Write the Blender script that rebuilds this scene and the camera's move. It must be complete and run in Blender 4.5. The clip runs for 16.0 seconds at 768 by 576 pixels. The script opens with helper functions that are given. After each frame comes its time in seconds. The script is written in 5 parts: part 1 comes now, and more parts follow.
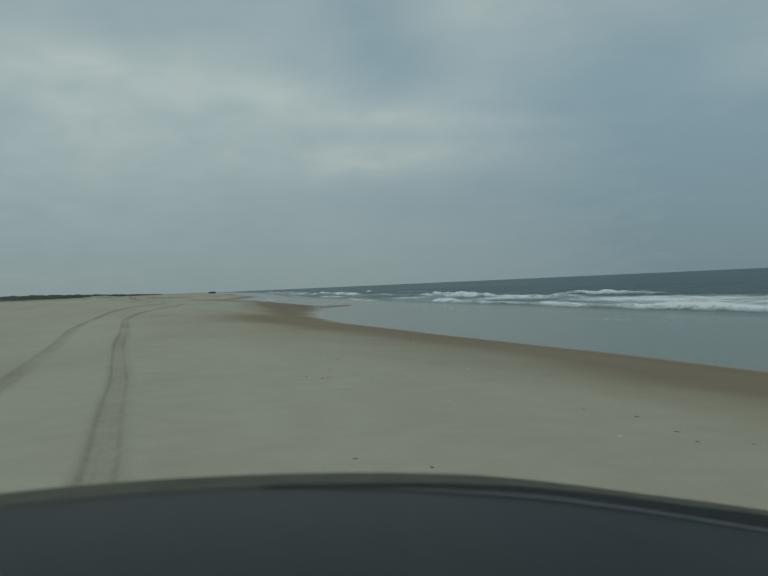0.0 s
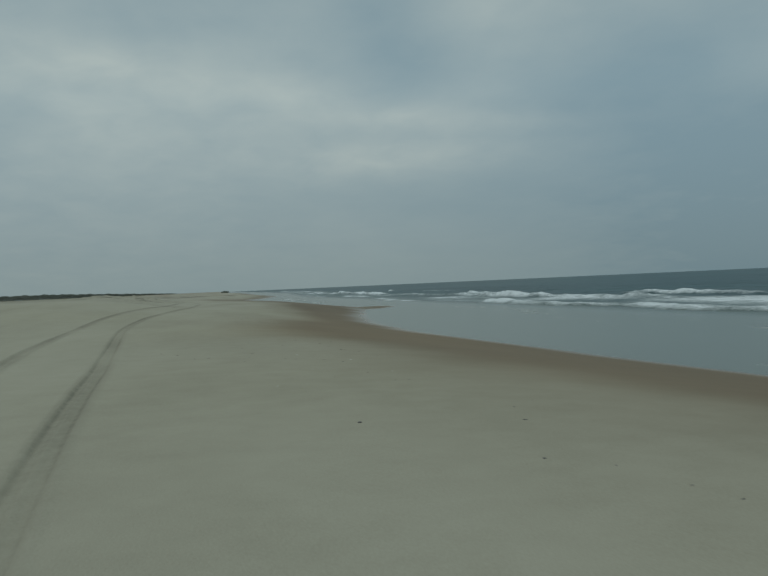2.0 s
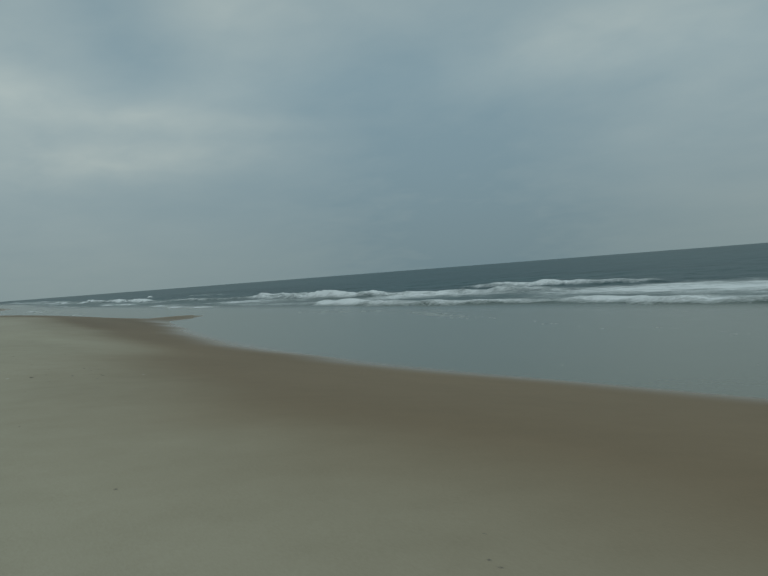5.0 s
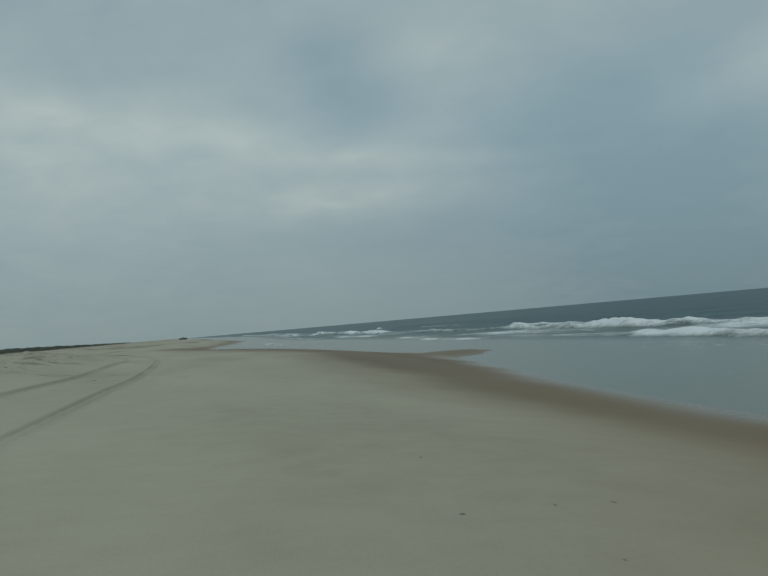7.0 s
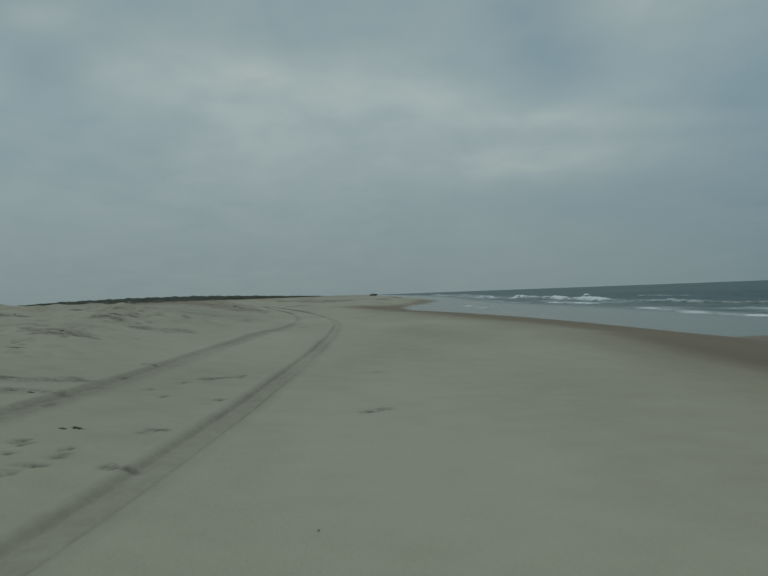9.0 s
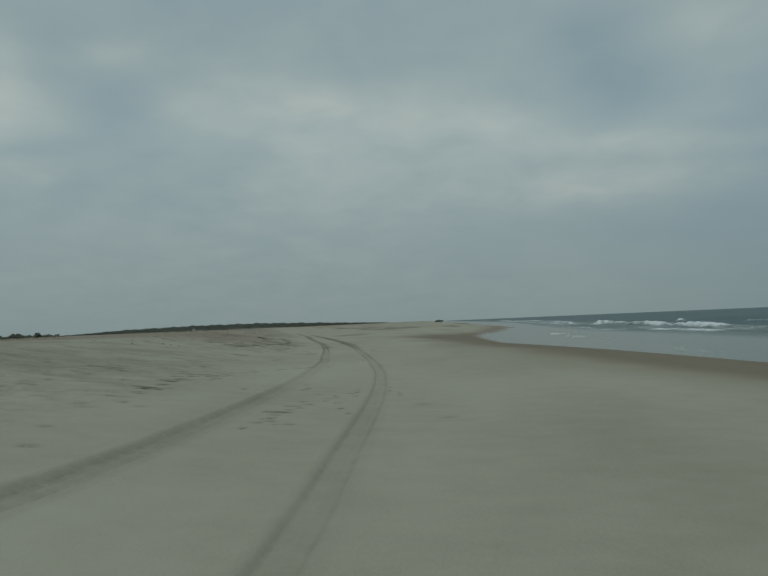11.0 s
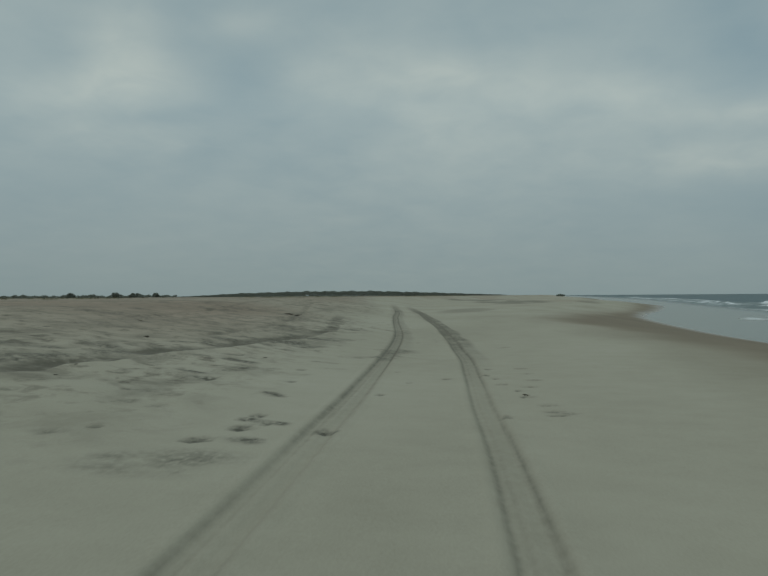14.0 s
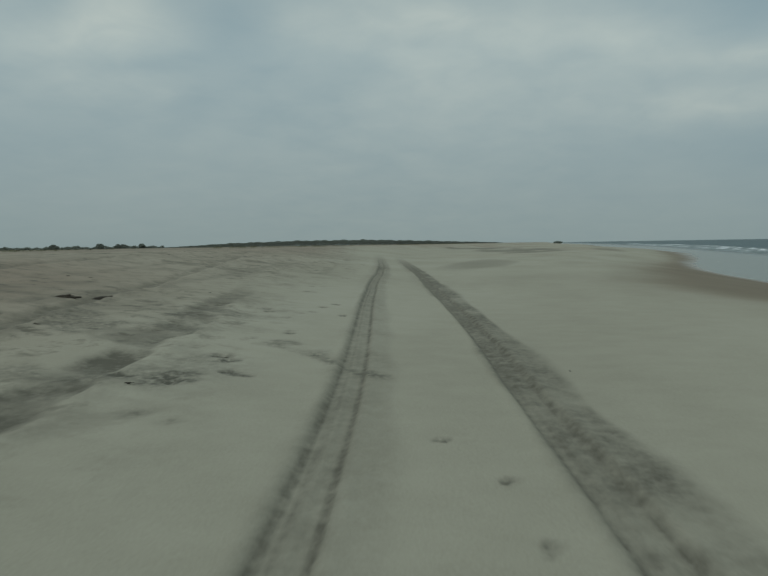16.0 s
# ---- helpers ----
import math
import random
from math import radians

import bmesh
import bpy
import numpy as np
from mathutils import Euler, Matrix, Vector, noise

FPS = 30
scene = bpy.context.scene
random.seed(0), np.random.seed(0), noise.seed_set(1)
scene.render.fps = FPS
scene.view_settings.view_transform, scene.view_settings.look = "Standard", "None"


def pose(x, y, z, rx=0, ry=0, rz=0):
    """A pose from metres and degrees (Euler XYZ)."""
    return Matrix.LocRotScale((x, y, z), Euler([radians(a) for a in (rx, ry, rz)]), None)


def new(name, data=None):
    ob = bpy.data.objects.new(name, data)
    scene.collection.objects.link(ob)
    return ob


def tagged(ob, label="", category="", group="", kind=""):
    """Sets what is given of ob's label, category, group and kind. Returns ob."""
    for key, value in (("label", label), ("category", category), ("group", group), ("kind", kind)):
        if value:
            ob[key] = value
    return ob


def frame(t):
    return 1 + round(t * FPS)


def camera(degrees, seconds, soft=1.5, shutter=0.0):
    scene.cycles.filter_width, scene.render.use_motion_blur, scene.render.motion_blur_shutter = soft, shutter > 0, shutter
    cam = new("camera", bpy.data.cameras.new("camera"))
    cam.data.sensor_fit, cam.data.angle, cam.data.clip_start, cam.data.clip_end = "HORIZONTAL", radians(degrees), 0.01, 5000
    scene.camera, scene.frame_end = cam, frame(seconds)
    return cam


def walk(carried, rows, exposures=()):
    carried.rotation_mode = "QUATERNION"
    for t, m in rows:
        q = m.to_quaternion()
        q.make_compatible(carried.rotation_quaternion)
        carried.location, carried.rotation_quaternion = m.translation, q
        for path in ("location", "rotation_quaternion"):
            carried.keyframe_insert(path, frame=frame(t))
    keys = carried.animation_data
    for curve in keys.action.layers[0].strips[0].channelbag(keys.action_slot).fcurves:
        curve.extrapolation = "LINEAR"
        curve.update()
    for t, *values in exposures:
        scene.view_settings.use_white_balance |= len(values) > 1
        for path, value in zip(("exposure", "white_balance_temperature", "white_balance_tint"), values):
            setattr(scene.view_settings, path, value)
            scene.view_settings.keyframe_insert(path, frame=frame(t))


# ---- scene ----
# ------------------------------------------------------------------ camera
cam = camera(49.3, 16.0, soft=1.5, shutter=0.12)
PATH = [
    (0, (0.000, 0.000, 1.350, 89.760, 2.559, -11.299)),
    (0.5, (-0.257, 3.797, 1.350, 90.590, 3.219, -10.656)),
    (1, (-0.499, 7.607, 1.350, 89.070, 3.870, -9.888)),
    (1.5, (-0.725, 11.430, 1.350, 89.188, 2.854, -10.654)),
    (2, (-0.934, 15.266, 1.350, 89.760, 2.561, -10.490)),
    (2.5, (-1.132, 19.114, 1.350, 89.276, 3.196, -10.820)),
    (3, (-1.323, 22.975, 1.350, 89.640, 3.414, -11.405)),
    (3.5, (-1.507, 26.848, 1.350, 88.427, 4.354, -11.255)),
    (4, (-1.683, 30.733, 1.350, 89.236, 4.050, -12.870)),
    (4.2, (-1.752, 32.291, 1.350, 89.660, 3.373, -18.240)),
    (6.3, (-2.300, 50.438, 1.350, 87.864, 4.523, -30.919)),
    (6.5, (-2.332, 52.349, 1.350, 89.666, 3.855, -24.005)),
    (7, (-2.408, 57.229, 1.350, 92.238, 4.978, -13.333)),
    (7.5, (-2.476, 62.256, 1.350, 92.854, 3.976, -11.002)),
    (8, (-2.535, 67.429, 1.350, 92.321, 3.485, -9.509)),
    (8.5, (-2.584, 72.749, 1.350, 92.956, 2.516, -7.695)),
    (9, (-2.623, 78.215, 1.350, 90.407, 2.115, -0.537)),
    (9.2, (-2.636, 80.443, 1.350, 91.262, 2.048, 0.268)),
    (11.3, (-3.312, 102.489, 1.350, 92.391, 1.862, 5.116)),
    (11.5, (-3.430, 104.449, 1.350, 92.265, 1.072, 6.144)),
    (12, (-3.737, 109.371, 1.350, 90.478, -0.205, 7.370)),
    (12.5, (-4.190, 114.323, 1.350, 90.884, -0.844, 9.372)),
    (13, (-4.769, 119.306, 1.350, 91.673, -0.535, 9.760)),
    (13.5, (-5.396, 124.325, 1.350, 90.065, 0.881, 10.642)),
    (14, (-6.149, 129.380, 1.350, 90.547, 0.399, 11.867)),
    (14.5, (-7.066, 134.474, 1.350, 90.924, 1.879, 11.455)),
    (15, (-7.980, 139.607, 1.350, 88.200, 1.467, 11.026)),
    (15.5, (-8.822, 144.781, 1.350, 86.994, 1.728, 10.628)),
    (16, (-9.662, 149.995, 1.350, 87.034, 0.923, 11.433)),
]
EXPOSURES = [(0.0, 0.03, 6270, 9), (2.0, -0.04, 6270, 9), (4.0, -0.03, 6270, 9), (6.5, 0.06, 6240, 9), (7.0, 0.03, 6240, 9), (7.5, -0.09, 6260, 9), (9.0, -0.12, 6280, 9), (12.0, -0.08, 6390, 9), (14.0, -0.02, 6390, 9), (16.0, 0.05, 6390, 9)]
walk(cam, [(t, pose(*p)) for t, p in PATH], EXPOSURES)

# ------------------------------------------------------------------ world: overcast sky
SUN_EL, SUN_AZ = radians(48), radians(200)


def tree(nodes, links):
    """Small helper to add nodes and join them."""
    def add(kind, **kw):
        n = nodes.new(kind)
        for k, v in kw.items():
            if k == "op":
                n.operation = v
            elif k == "blend":
                n.blend_type = v
            elif k == "dtype":
                n.data_type = v
            elif isinstance(k, str) and k.startswith("i_"):
                n.inputs[int(k[2:])].default_value = v
            elif k == "attr":
                n.attribute_name = v
            else:
                n.inputs[k.replace("_", " ")].default_value = v
        return n

    def join(a, b, out=0, into=0):
        links.new(a.outputs[out], b.inputs[into])
        return b
    return add, join


world = bpy.data.worlds.new("sky")
scene.world = world
world.use_nodes = True
wn, wl = world.node_tree.nodes, world.node_tree.links
wn.clear()
add, join = tree(wn, wl)


def wmath(op, a, b=None, c=None):
    n = add("ShaderNodeMath", op=op)
    for i, v in enumerate((a, b, c)):
        if v is None:
            continue
        if isinstance(v, (int, float)):
            n.inputs[i].default_value = v
        else:
            wl.new(v, n.inputs[i])
    return n.outputs[0]


coord = add("ShaderNodeTexCoord")
sep = join(coord, add("ShaderNodeSeparateXYZ"))
dx, dy, dz = sep.outputs[0], sep.outputs[1], sep.outputs[2]
up = wmath("MAXIMUM", dz, 0.0)
# cloud sheet: the direction laid on a plane overhead
den = wmath("ADD", up, 0.22)
plane = add("ShaderNodeCombineXYZ")
wl.new(wmath("DIVIDE", dx, den), plane.inputs[0])
wl.new(wmath("DIVIDE", dy, den), plane.inputs[1])
mapc = add("ShaderNodeMapping", Scale=(0.85, 0.75, 1.0), Location=(3.1, 0.7, 0.0))
wl.new(plane.outputs[0], mapc.inputs[0])
n1 = add("ShaderNodeTexNoise", Scale=1.0, Detail=5.0, Roughness=0.5, Distortion=0.35)
wl.new(mapc.outputs[0], n1.inputs["Vector"])
n2 = add("ShaderNodeTexNoise", Scale=4.2, Detail=6.0, Roughness=0.55)
wl.new(mapc.outputs[0], n2.inputs["Vector"])
cloud = wmath("ADD", wmath("MULTIPLY", n1.outputs[0], 0.68), wmath("MULTIPLY", n2.outputs[0], 0.32))
calm = wmath("ADD", 0.25, wmath("MULTIPLY", wmath("MINIMUM", wmath("MULTIPLY", up, 4.0), 1.0), 0.75))
cloud = wmath("ADD", 0.5, wmath("MULTIPLY", wmath("MULTIPLY", wmath("SUBTRACT", cloud, 0.5), 0.62), calm))


def bank(az, el, waz, wel, tilt=0.0):
    """A soft bank in the cloud sheet, by azimuth from y and elevation in degrees."""
    a = wmath("MULTIPLY", wmath("ARCTAN2", dx, dy), 57.2958)
    e = wmath("MULTIPLY", wmath("ARCSINE", dz), 57.2958)
    a = wmath("SUBTRACT", a, az)
    e = wmath("SUBTRACT", wmath("SUBTRACT", e, el), wmath("MULTIPLY", a, tilt))
    a = wmath("DIVIDE", a, waz)
    e = wmath("DIVIDE", e, wel)
    r = wmath("ADD", wmath("MULTIPLY", a, a), wmath("MULTIPLY", e, e))
    return wmath("POWER", 2.718, wmath("MULTIPLY", r, -1.0))


BANKS = [(13.0, 11.2, 5.0, 0.9, -0.03, 0.15), (11.3, 8.5, 6.5, 1.3, 0.02, 0.20), (20.5, 10.4, 5.0, 0.7, 0.0, 0.07), (21.5, 8.6, 4.0, 0.8, 0.0, 0.06),
         (-7.5, 14.5, 6.5, 2.0, -0.10, 0.16), (4.5, 13.0, 5.0, 1.7, -0.18, 0.14), (-2.0, 9.5, 9.0, 3.2, 0.0, 0.09), (17.5, 17.6, 3.5, 2.0, 0.0, 0.12),
         (-28.8, 16.3, 2.8, 2.4, 0.0, 0.24), (-31.0, 13.4, 5.5, 1.7, 0.1, 0.19), (-25.2, 16.6, 1.8, 1.8, 0.3, -0.06), (-32.5, 15.2, 2.6, 1.0, 0.1, -0.09), (-27.5, 11.7, 3.0, 0.6, 0.1, -0.08), (-30.0, 10.4, 6.0, 1.6, 0.0, 0.14), (-16.6, 14.6, 2.0, 1.5, 0.0, 0.09),
         (-22.0, 17.8, 2.6, 0.9, 0.1, 0.12), (41.0, 13.6, 9.0, 2.2, 0.18, 0.13), (-12.0, 3.0, 14.0, 5.0, 0.0, 0.06), (-12.0, 12.5, 9.0, 5.0, 0.0, 0.07),
         (12.7, 15.2, 4.2, 2.6, 0.0, -0.22), (10.5, 18.2, 3.0, 2.0, 0.0, -0.12), (15.0, 5.2, 9.0, 1.8, 0.0, -0.06), (-13.0, 11.6, 3.0, 1.4, 0.0, -0.07),
         (27.0, 13.0, 6.0, 4.0, 0.0, -0.10), (-21.2, 14.6, 3.2, 2.4, 0.0, -0.12), (33.0, 3.0, 11.0, 7.0, 0.0, -0.24), (36.0, 13.0, 7.0, 5.0, 0.0, -0.10)]
n3 = add("ShaderNodeTexNoise", Scale=8.0, Detail=3.5, Roughness=0.5, Distortion=0.3)
wl.new(mapc.outputs[0], n3.inputs["Vector"])
broken = wmath("ADD", 0.45, wmath("MULTIPLY", n3.outputs[0], 1.1))
lift = 0.0
for az, ele, waz, wel, tilt, k in BANKS:
    lift = wmath("ADD", lift, wmath("MULTIPLY", bank(az, ele, waz, wel, tilt), k))
cloud = wmath("ADD", wmath("ADD", cloud, wmath("MULTIPLY", lift, broken)), wmath("MULTIPLY", wmath("SUBTRACT", n3.outputs[0], 0.5), wmath("MULTIPLY", calm, 0.13)))
ramp = add("ShaderNodeValToRGB")
wl.new(cloud, ramp.inputs[0])
ramp.color_ramp.elements[0].position, ramp.color_ramp.elements[0].color = 0.30, (0.210, 0.298, 0.330, 1)
ramp.color_ramp.elements[1].position, ramp.color_ramp.elements[1].color = 0.85, (0.440, 0.494, 0.457, 1)
# brighter overhead, greyer low down, as an overcast sky is
elev = add("ShaderNodeValToRGB")
wl.new(up, elev.inputs[0])
el = elev.color_ramp.elements
el[0].position, el[0].color = 0.0, (0.80, 0.81, 0.80, 1)
el[1].position, el[1].color = 1.0, (1.5, 1.5, 1.5, 1)
for p, v in ((0.05, 0.86), (0.13, 0.98), (0.22, 1.08), (0.34, 1.05), (0.6, 1.2)):
    e = el.new(p)
    e.color = (v, v, v, 1)
mul = add("ShaderNodeMix", dtype="RGBA", blend="MULTIPLY", Factor=1.0)
wl.new(ramp.outputs[0], mul.inputs[6])
wl.new(elev.outputs[0], mul.inputs[7])
sky = add("ShaderNodeTexSky")
sky.sky_type, sky.sun_disc, sky.sun_elevation, sky.sun_rotation = "NISHITA", False, SUN_EL, SUN_AZ
bg_sky = add("ShaderNodeBackground", Strength=0.05)
wl.new(sky.outputs[0], bg_sky.inputs[0])
bg_cloud = add("ShaderNodeBackground", Strength=1.0)
wl.new(mul.outputs[2], bg_cloud.inputs[0])
mixw = add("ShaderNodeMixShader", Fac=0.93)
wl.new(bg_sky.outputs[0], mixw.inputs[1])
wl.new(bg_cloud.outputs[0], mixw.inputs[2])
wl.new(mixw.outputs[0], add("ShaderNodeOutputWorld").inputs[0])

sun = new("sun", bpy.data.lights.new("sun", "SUN"))
sun.data.energy, sun.data.angle, sun.data.color = 0.5, radians(25), (1.0, 0.96, 0.9)
sun.rotation_euler = (math.pi / 2 - SUN_EL, 0, math.pi - SUN_AZ)

# ------------------------------------------------------------------ materials


def material(name):
    m = bpy.data.materials.new(name)
    m.use_nodes = True
    nodes, links = m.node_tree.nodes, m.node_tree.links
    a, j = tree(nodes, links)
    return m, nodes["Principled BSDF"], a, j, links


def ramp_node(a, stops):
    n = a("ShaderNodeValToRGB")
    els = n.color_ramp.elements
    els[0].position, els[0].color = stops[0][0], (*stops[0][1], 1)
    els[1].position, els[1].color = stops[-1][0], (*stops[-1][1], 1)
    for p, c in stops[1:-1]:
        e = els.new(p)
        e.color = (*c, 1)
    return n


def mix_rgb(a, links, fac, c1, c2, blend="MIX"):
    n = a("ShaderNodeMix", dtype="RGBA", blend=blend)
    for v, i in ((fac, 0), (c1, 6), (c2, 7)):
        if isinstance(v, (int, float)):
            n.inputs[i].default_value = v
        elif isinstance(v, tuple):
            n.inputs[i].default_value = (*v, 1)
        else:
            links.new(v, n.inputs[i])
    return n.outputs[2]


def mathn(a, links, op, x, y, clamp=False):
    n = a("ShaderNodeMath", op=op)
    n.use_clamp = clamp
    for i, v in enumerate((x, y)):
        if isinstance(v, (int, float)):
            n.inputs[i].default_value = v
        else:
            links.new(v, n.inputs[i])
    return n.outputs[0]


def noise_at(a, links, scale, detail=4.0, rough=0.55, stretch=None, distort=0.0):
    c = a("ShaderNodeNewGeometry")
    n = a("ShaderNodeTexNoise", Scale=scale, Detail=detail, Roughness=rough, Distortion=distort)
    if stretch:
        m = a("ShaderNodeMapping", Scale=stretch)
        links.new(c.outputs[0], m.inputs[0])
        links.new(m.outputs[0], n.inputs["Vector"])
    else:
        links.new(c.outputs[0], n.inputs["Vector"])
    return n.outputs[0]


def plain(name, c1, c2, scale=8.0, rough=0.6, metal=0.0, bump=0.15, coat=0.0, spec=0.4):
    """A two-tone surface with grain and relief."""
    m, bsdf, a, j, links = material(name)
    c = a("ShaderNodeTexCoord")
    big = a("ShaderNodeTexNoise", Scale=scale, Detail=5.0, Roughness=0.6)
    small = a("ShaderNodeTexNoise", Scale=scale * 9, Detail=3.0, Roughness=0.6)
    info = a("ShaderNodeObjectInfo")
    for n in (big, small):
        links.new(c.outputs["Object"], n.inputs["Vector"])
    f = mathn(a, links, "ADD", mathn(a, links, "MULTIPLY", big.outputs[0], 0.6), mathn(a, links, "MULTIPLY", small.outputs[0], 0.4))
    f = mathn(a, links, "ADD", f, mathn(a, links, "MULTIPLY", mathn(a, links, "SUBTRACT", info.outputs["Random"], 0.5), 0.25))
    r = ramp_node(a, ((0.32, c1), (0.68, c2)))
    links.new(f, r.inputs[0])
    links.new(r.outputs[0], bsdf.inputs["Base Color"])
    bsdf.inputs["Roughness"].default_value = rough
    bsdf.inputs["Metallic"].default_value = metal
    bsdf.inputs["Coat Weight"].default_value = coat
    bsdf.inputs["Specular IOR Level"].default_value = spec
    b = a("ShaderNodeBump", Strength=bump, Distance=0.02)
    links.new(small.outputs[0], b.inputs["Height"])
    links.new(b.outputs[0], bsdf.inputs["Normal"])
    return m


def sand_material():
    m, bsdf, a, j, links = material("sand")
    wet = a("ShaderNodeAttribute", attr="wet").outputs["Fac"]
    damp = a("ShaderNodeAttribute", attr="damp").outputs["Fac"]
    broad = noise_at(a, links, 0.16, 4, 0.5, (1.6, 0.5, 1))
    mid = noise_at(a, links, 1.7, 5, 0.6)
    fine = noise_at(a, links, 60.0, 3, 0.7)
    dry = ramp_node(a, ((0.32, (0.311, 0.283, 0.208)), (0.5, (0.395, 0.362, 0.272)), (0.68, (0.457, 0.424, 0.328))))
    f = mathn(a, links, "ADD", mathn(a, links, "MULTIPLY", broad, 0.42), mathn(a, links, "ADD", mathn(a, links, "MULTIPLY", mid, 0.20), mathn(a, links, "MULTIPLY", fine, 0.38)))
    links.new(f, dry.inputs[0])
    # shell and mineral specks
    speck = a("ShaderNodeTexVoronoi", Scale=38.0)
    links.new(a("ShaderNodeNewGeometry").outputs[0], speck.inputs["Vector"])
    dark = ramp_node(a, ((0.03, (1, 1, 1)), (0.10, (0, 0, 0))))
    links.new(speck.outputs["Distance"], dark.inputs[0])
    base = mix_rgb(a, links, mathn(a, links, "MULTIPLY", dark.outputs[0], 0.35), dry.outputs[0], (0.16, 0.14, 0.11))
    ochre = a("ShaderNodeAttribute", attr="ochre").outputs["Fac"]
    base = mix_rgb(a, links, 1.0, base, mix_rgb(a, links, ochre, (0.993, 1.0, 1.035), (1.0, 1.0, 0.99)), "MULTIPLY")
    # browner old sand up the beach
    brown = a("ShaderNodeAttribute", attr="brown").outputs["Fac"]
    tint = ramp_node(a, ((0.35, (0.228, 0.166, 0.121)), (0.65, (0.368, 0.280, 0.210))))
    links.new(f, tint.inputs[0])
    base = mix_rgb(a, links, mathn(a, links, "MULTIPLY", brown, 0.75), base, tint.outputs[0])
    # trodden sand: dark kicked-up flecks, streaks and small hollows
    trod = a("ShaderNodeAttribute", attr="trod").outputs["Fac"]
    streak = noise_at(a, links, 1.0, 6, 0.68, (0.9, 0.55, 1.0), 0.6)
    fleck = noise_at(a, links, 3.6, 5, 0.62, (1.0, 0.6, 1.0), 0.3)
    sm = ramp_node(a, ((0.48, (0, 0, 0)), (0.66, (1, 1, 1))))
    links.new(streak, sm.inputs[0])
    fm = ramp_node(a, ((0.54, (0, 0, 0)), (0.66, (1, 1, 1))))
    links.new(fleck, fm.inputs[0])
    marks = mathn(a, links, "ADD", mathn(a, links, "MULTIPLY", sm.outputs[0], 0.75), mathn(a, links, "MULTIPLY", fm.outputs[0], 0.7), True)
    base = mix_rgb(a, links, mathn(a, links, "MULTIPLY", trod, marks), base, (0.168, 0.150, 0.114))
    # darker colour in the prints and scuffs, then damp sand in the ruts
    dapple = noise_at(a, links, 6.5, 5, 0.7, (1.4, 0.8, 1.0))
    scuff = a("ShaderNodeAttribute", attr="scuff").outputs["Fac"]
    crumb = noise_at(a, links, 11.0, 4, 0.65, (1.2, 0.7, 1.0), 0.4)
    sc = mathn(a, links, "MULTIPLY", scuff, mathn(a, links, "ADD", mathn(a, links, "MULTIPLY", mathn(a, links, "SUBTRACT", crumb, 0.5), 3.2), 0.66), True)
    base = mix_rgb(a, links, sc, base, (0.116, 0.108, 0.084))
    dm = mathn(a, links, "MULTIPLY", damp, mathn(a, links, "ADD", mathn(a, links, "MULTIPLY", mathn(a, links, "SUBTRACT", dapple, 0.42), 1.9), 0.62), True)
    base = mix_rgb(a, links, dm, base, (0.140, 0.128, 0.098))
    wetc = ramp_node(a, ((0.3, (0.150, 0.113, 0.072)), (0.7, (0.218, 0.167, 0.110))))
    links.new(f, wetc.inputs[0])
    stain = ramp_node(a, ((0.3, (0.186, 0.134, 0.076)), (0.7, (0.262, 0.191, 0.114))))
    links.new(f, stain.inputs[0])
    # the mask also carries a painted dimming of the sand towards the sea
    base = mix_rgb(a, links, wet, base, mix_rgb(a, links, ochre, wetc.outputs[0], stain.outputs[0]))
    links.new(base, bsdf.inputs["Base Color"])
    rr = ramp_node(a, ((0.0, (0.95,) * 3), (0.6, (0.85,) * 3), (1.0, (0.68,) * 3)))
    links.new(wet, rr.inputs[0])
    glossy = a("ShaderNodeAttribute", attr="shine").outputs["Fac"]
    links.new(mathn(a, links, "SUBTRACT", rr.outputs[0], mathn(a, links, "MULTIPLY", glossy, 0.50)), bsdf.inputs["Roughness"])
    shine = a("ShaderNodeAttribute", attr="shine").outputs["Fac"]
    links.new(mathn(a, links, "ADD", 0.16, mathn(a, links, "MULTIPLY", shine, 0.30)), bsdf.inputs["Specular IOR Level"])
    b1 = a("ShaderNodeBump", Strength=0.16, Distance=0.05)
    b2 = a("ShaderNodeBump", Strength=0.30, Distance=0.01)
    dryness = mathn(a, links, "SUBTRACT", 1.0, wet, True)
    links.new(mathn(a, links, "MULTIPLY", mid, dryness), b1.inputs["Height"])
    links.new(mathn(a, links, "MULTIPLY", fine, dryness), b2.inputs["Height"])
    links.new(b1.outputs[0], b2.inputs["Normal"])
    links.new(b2.outputs[0], bsdf.inputs["Normal"])
    return m


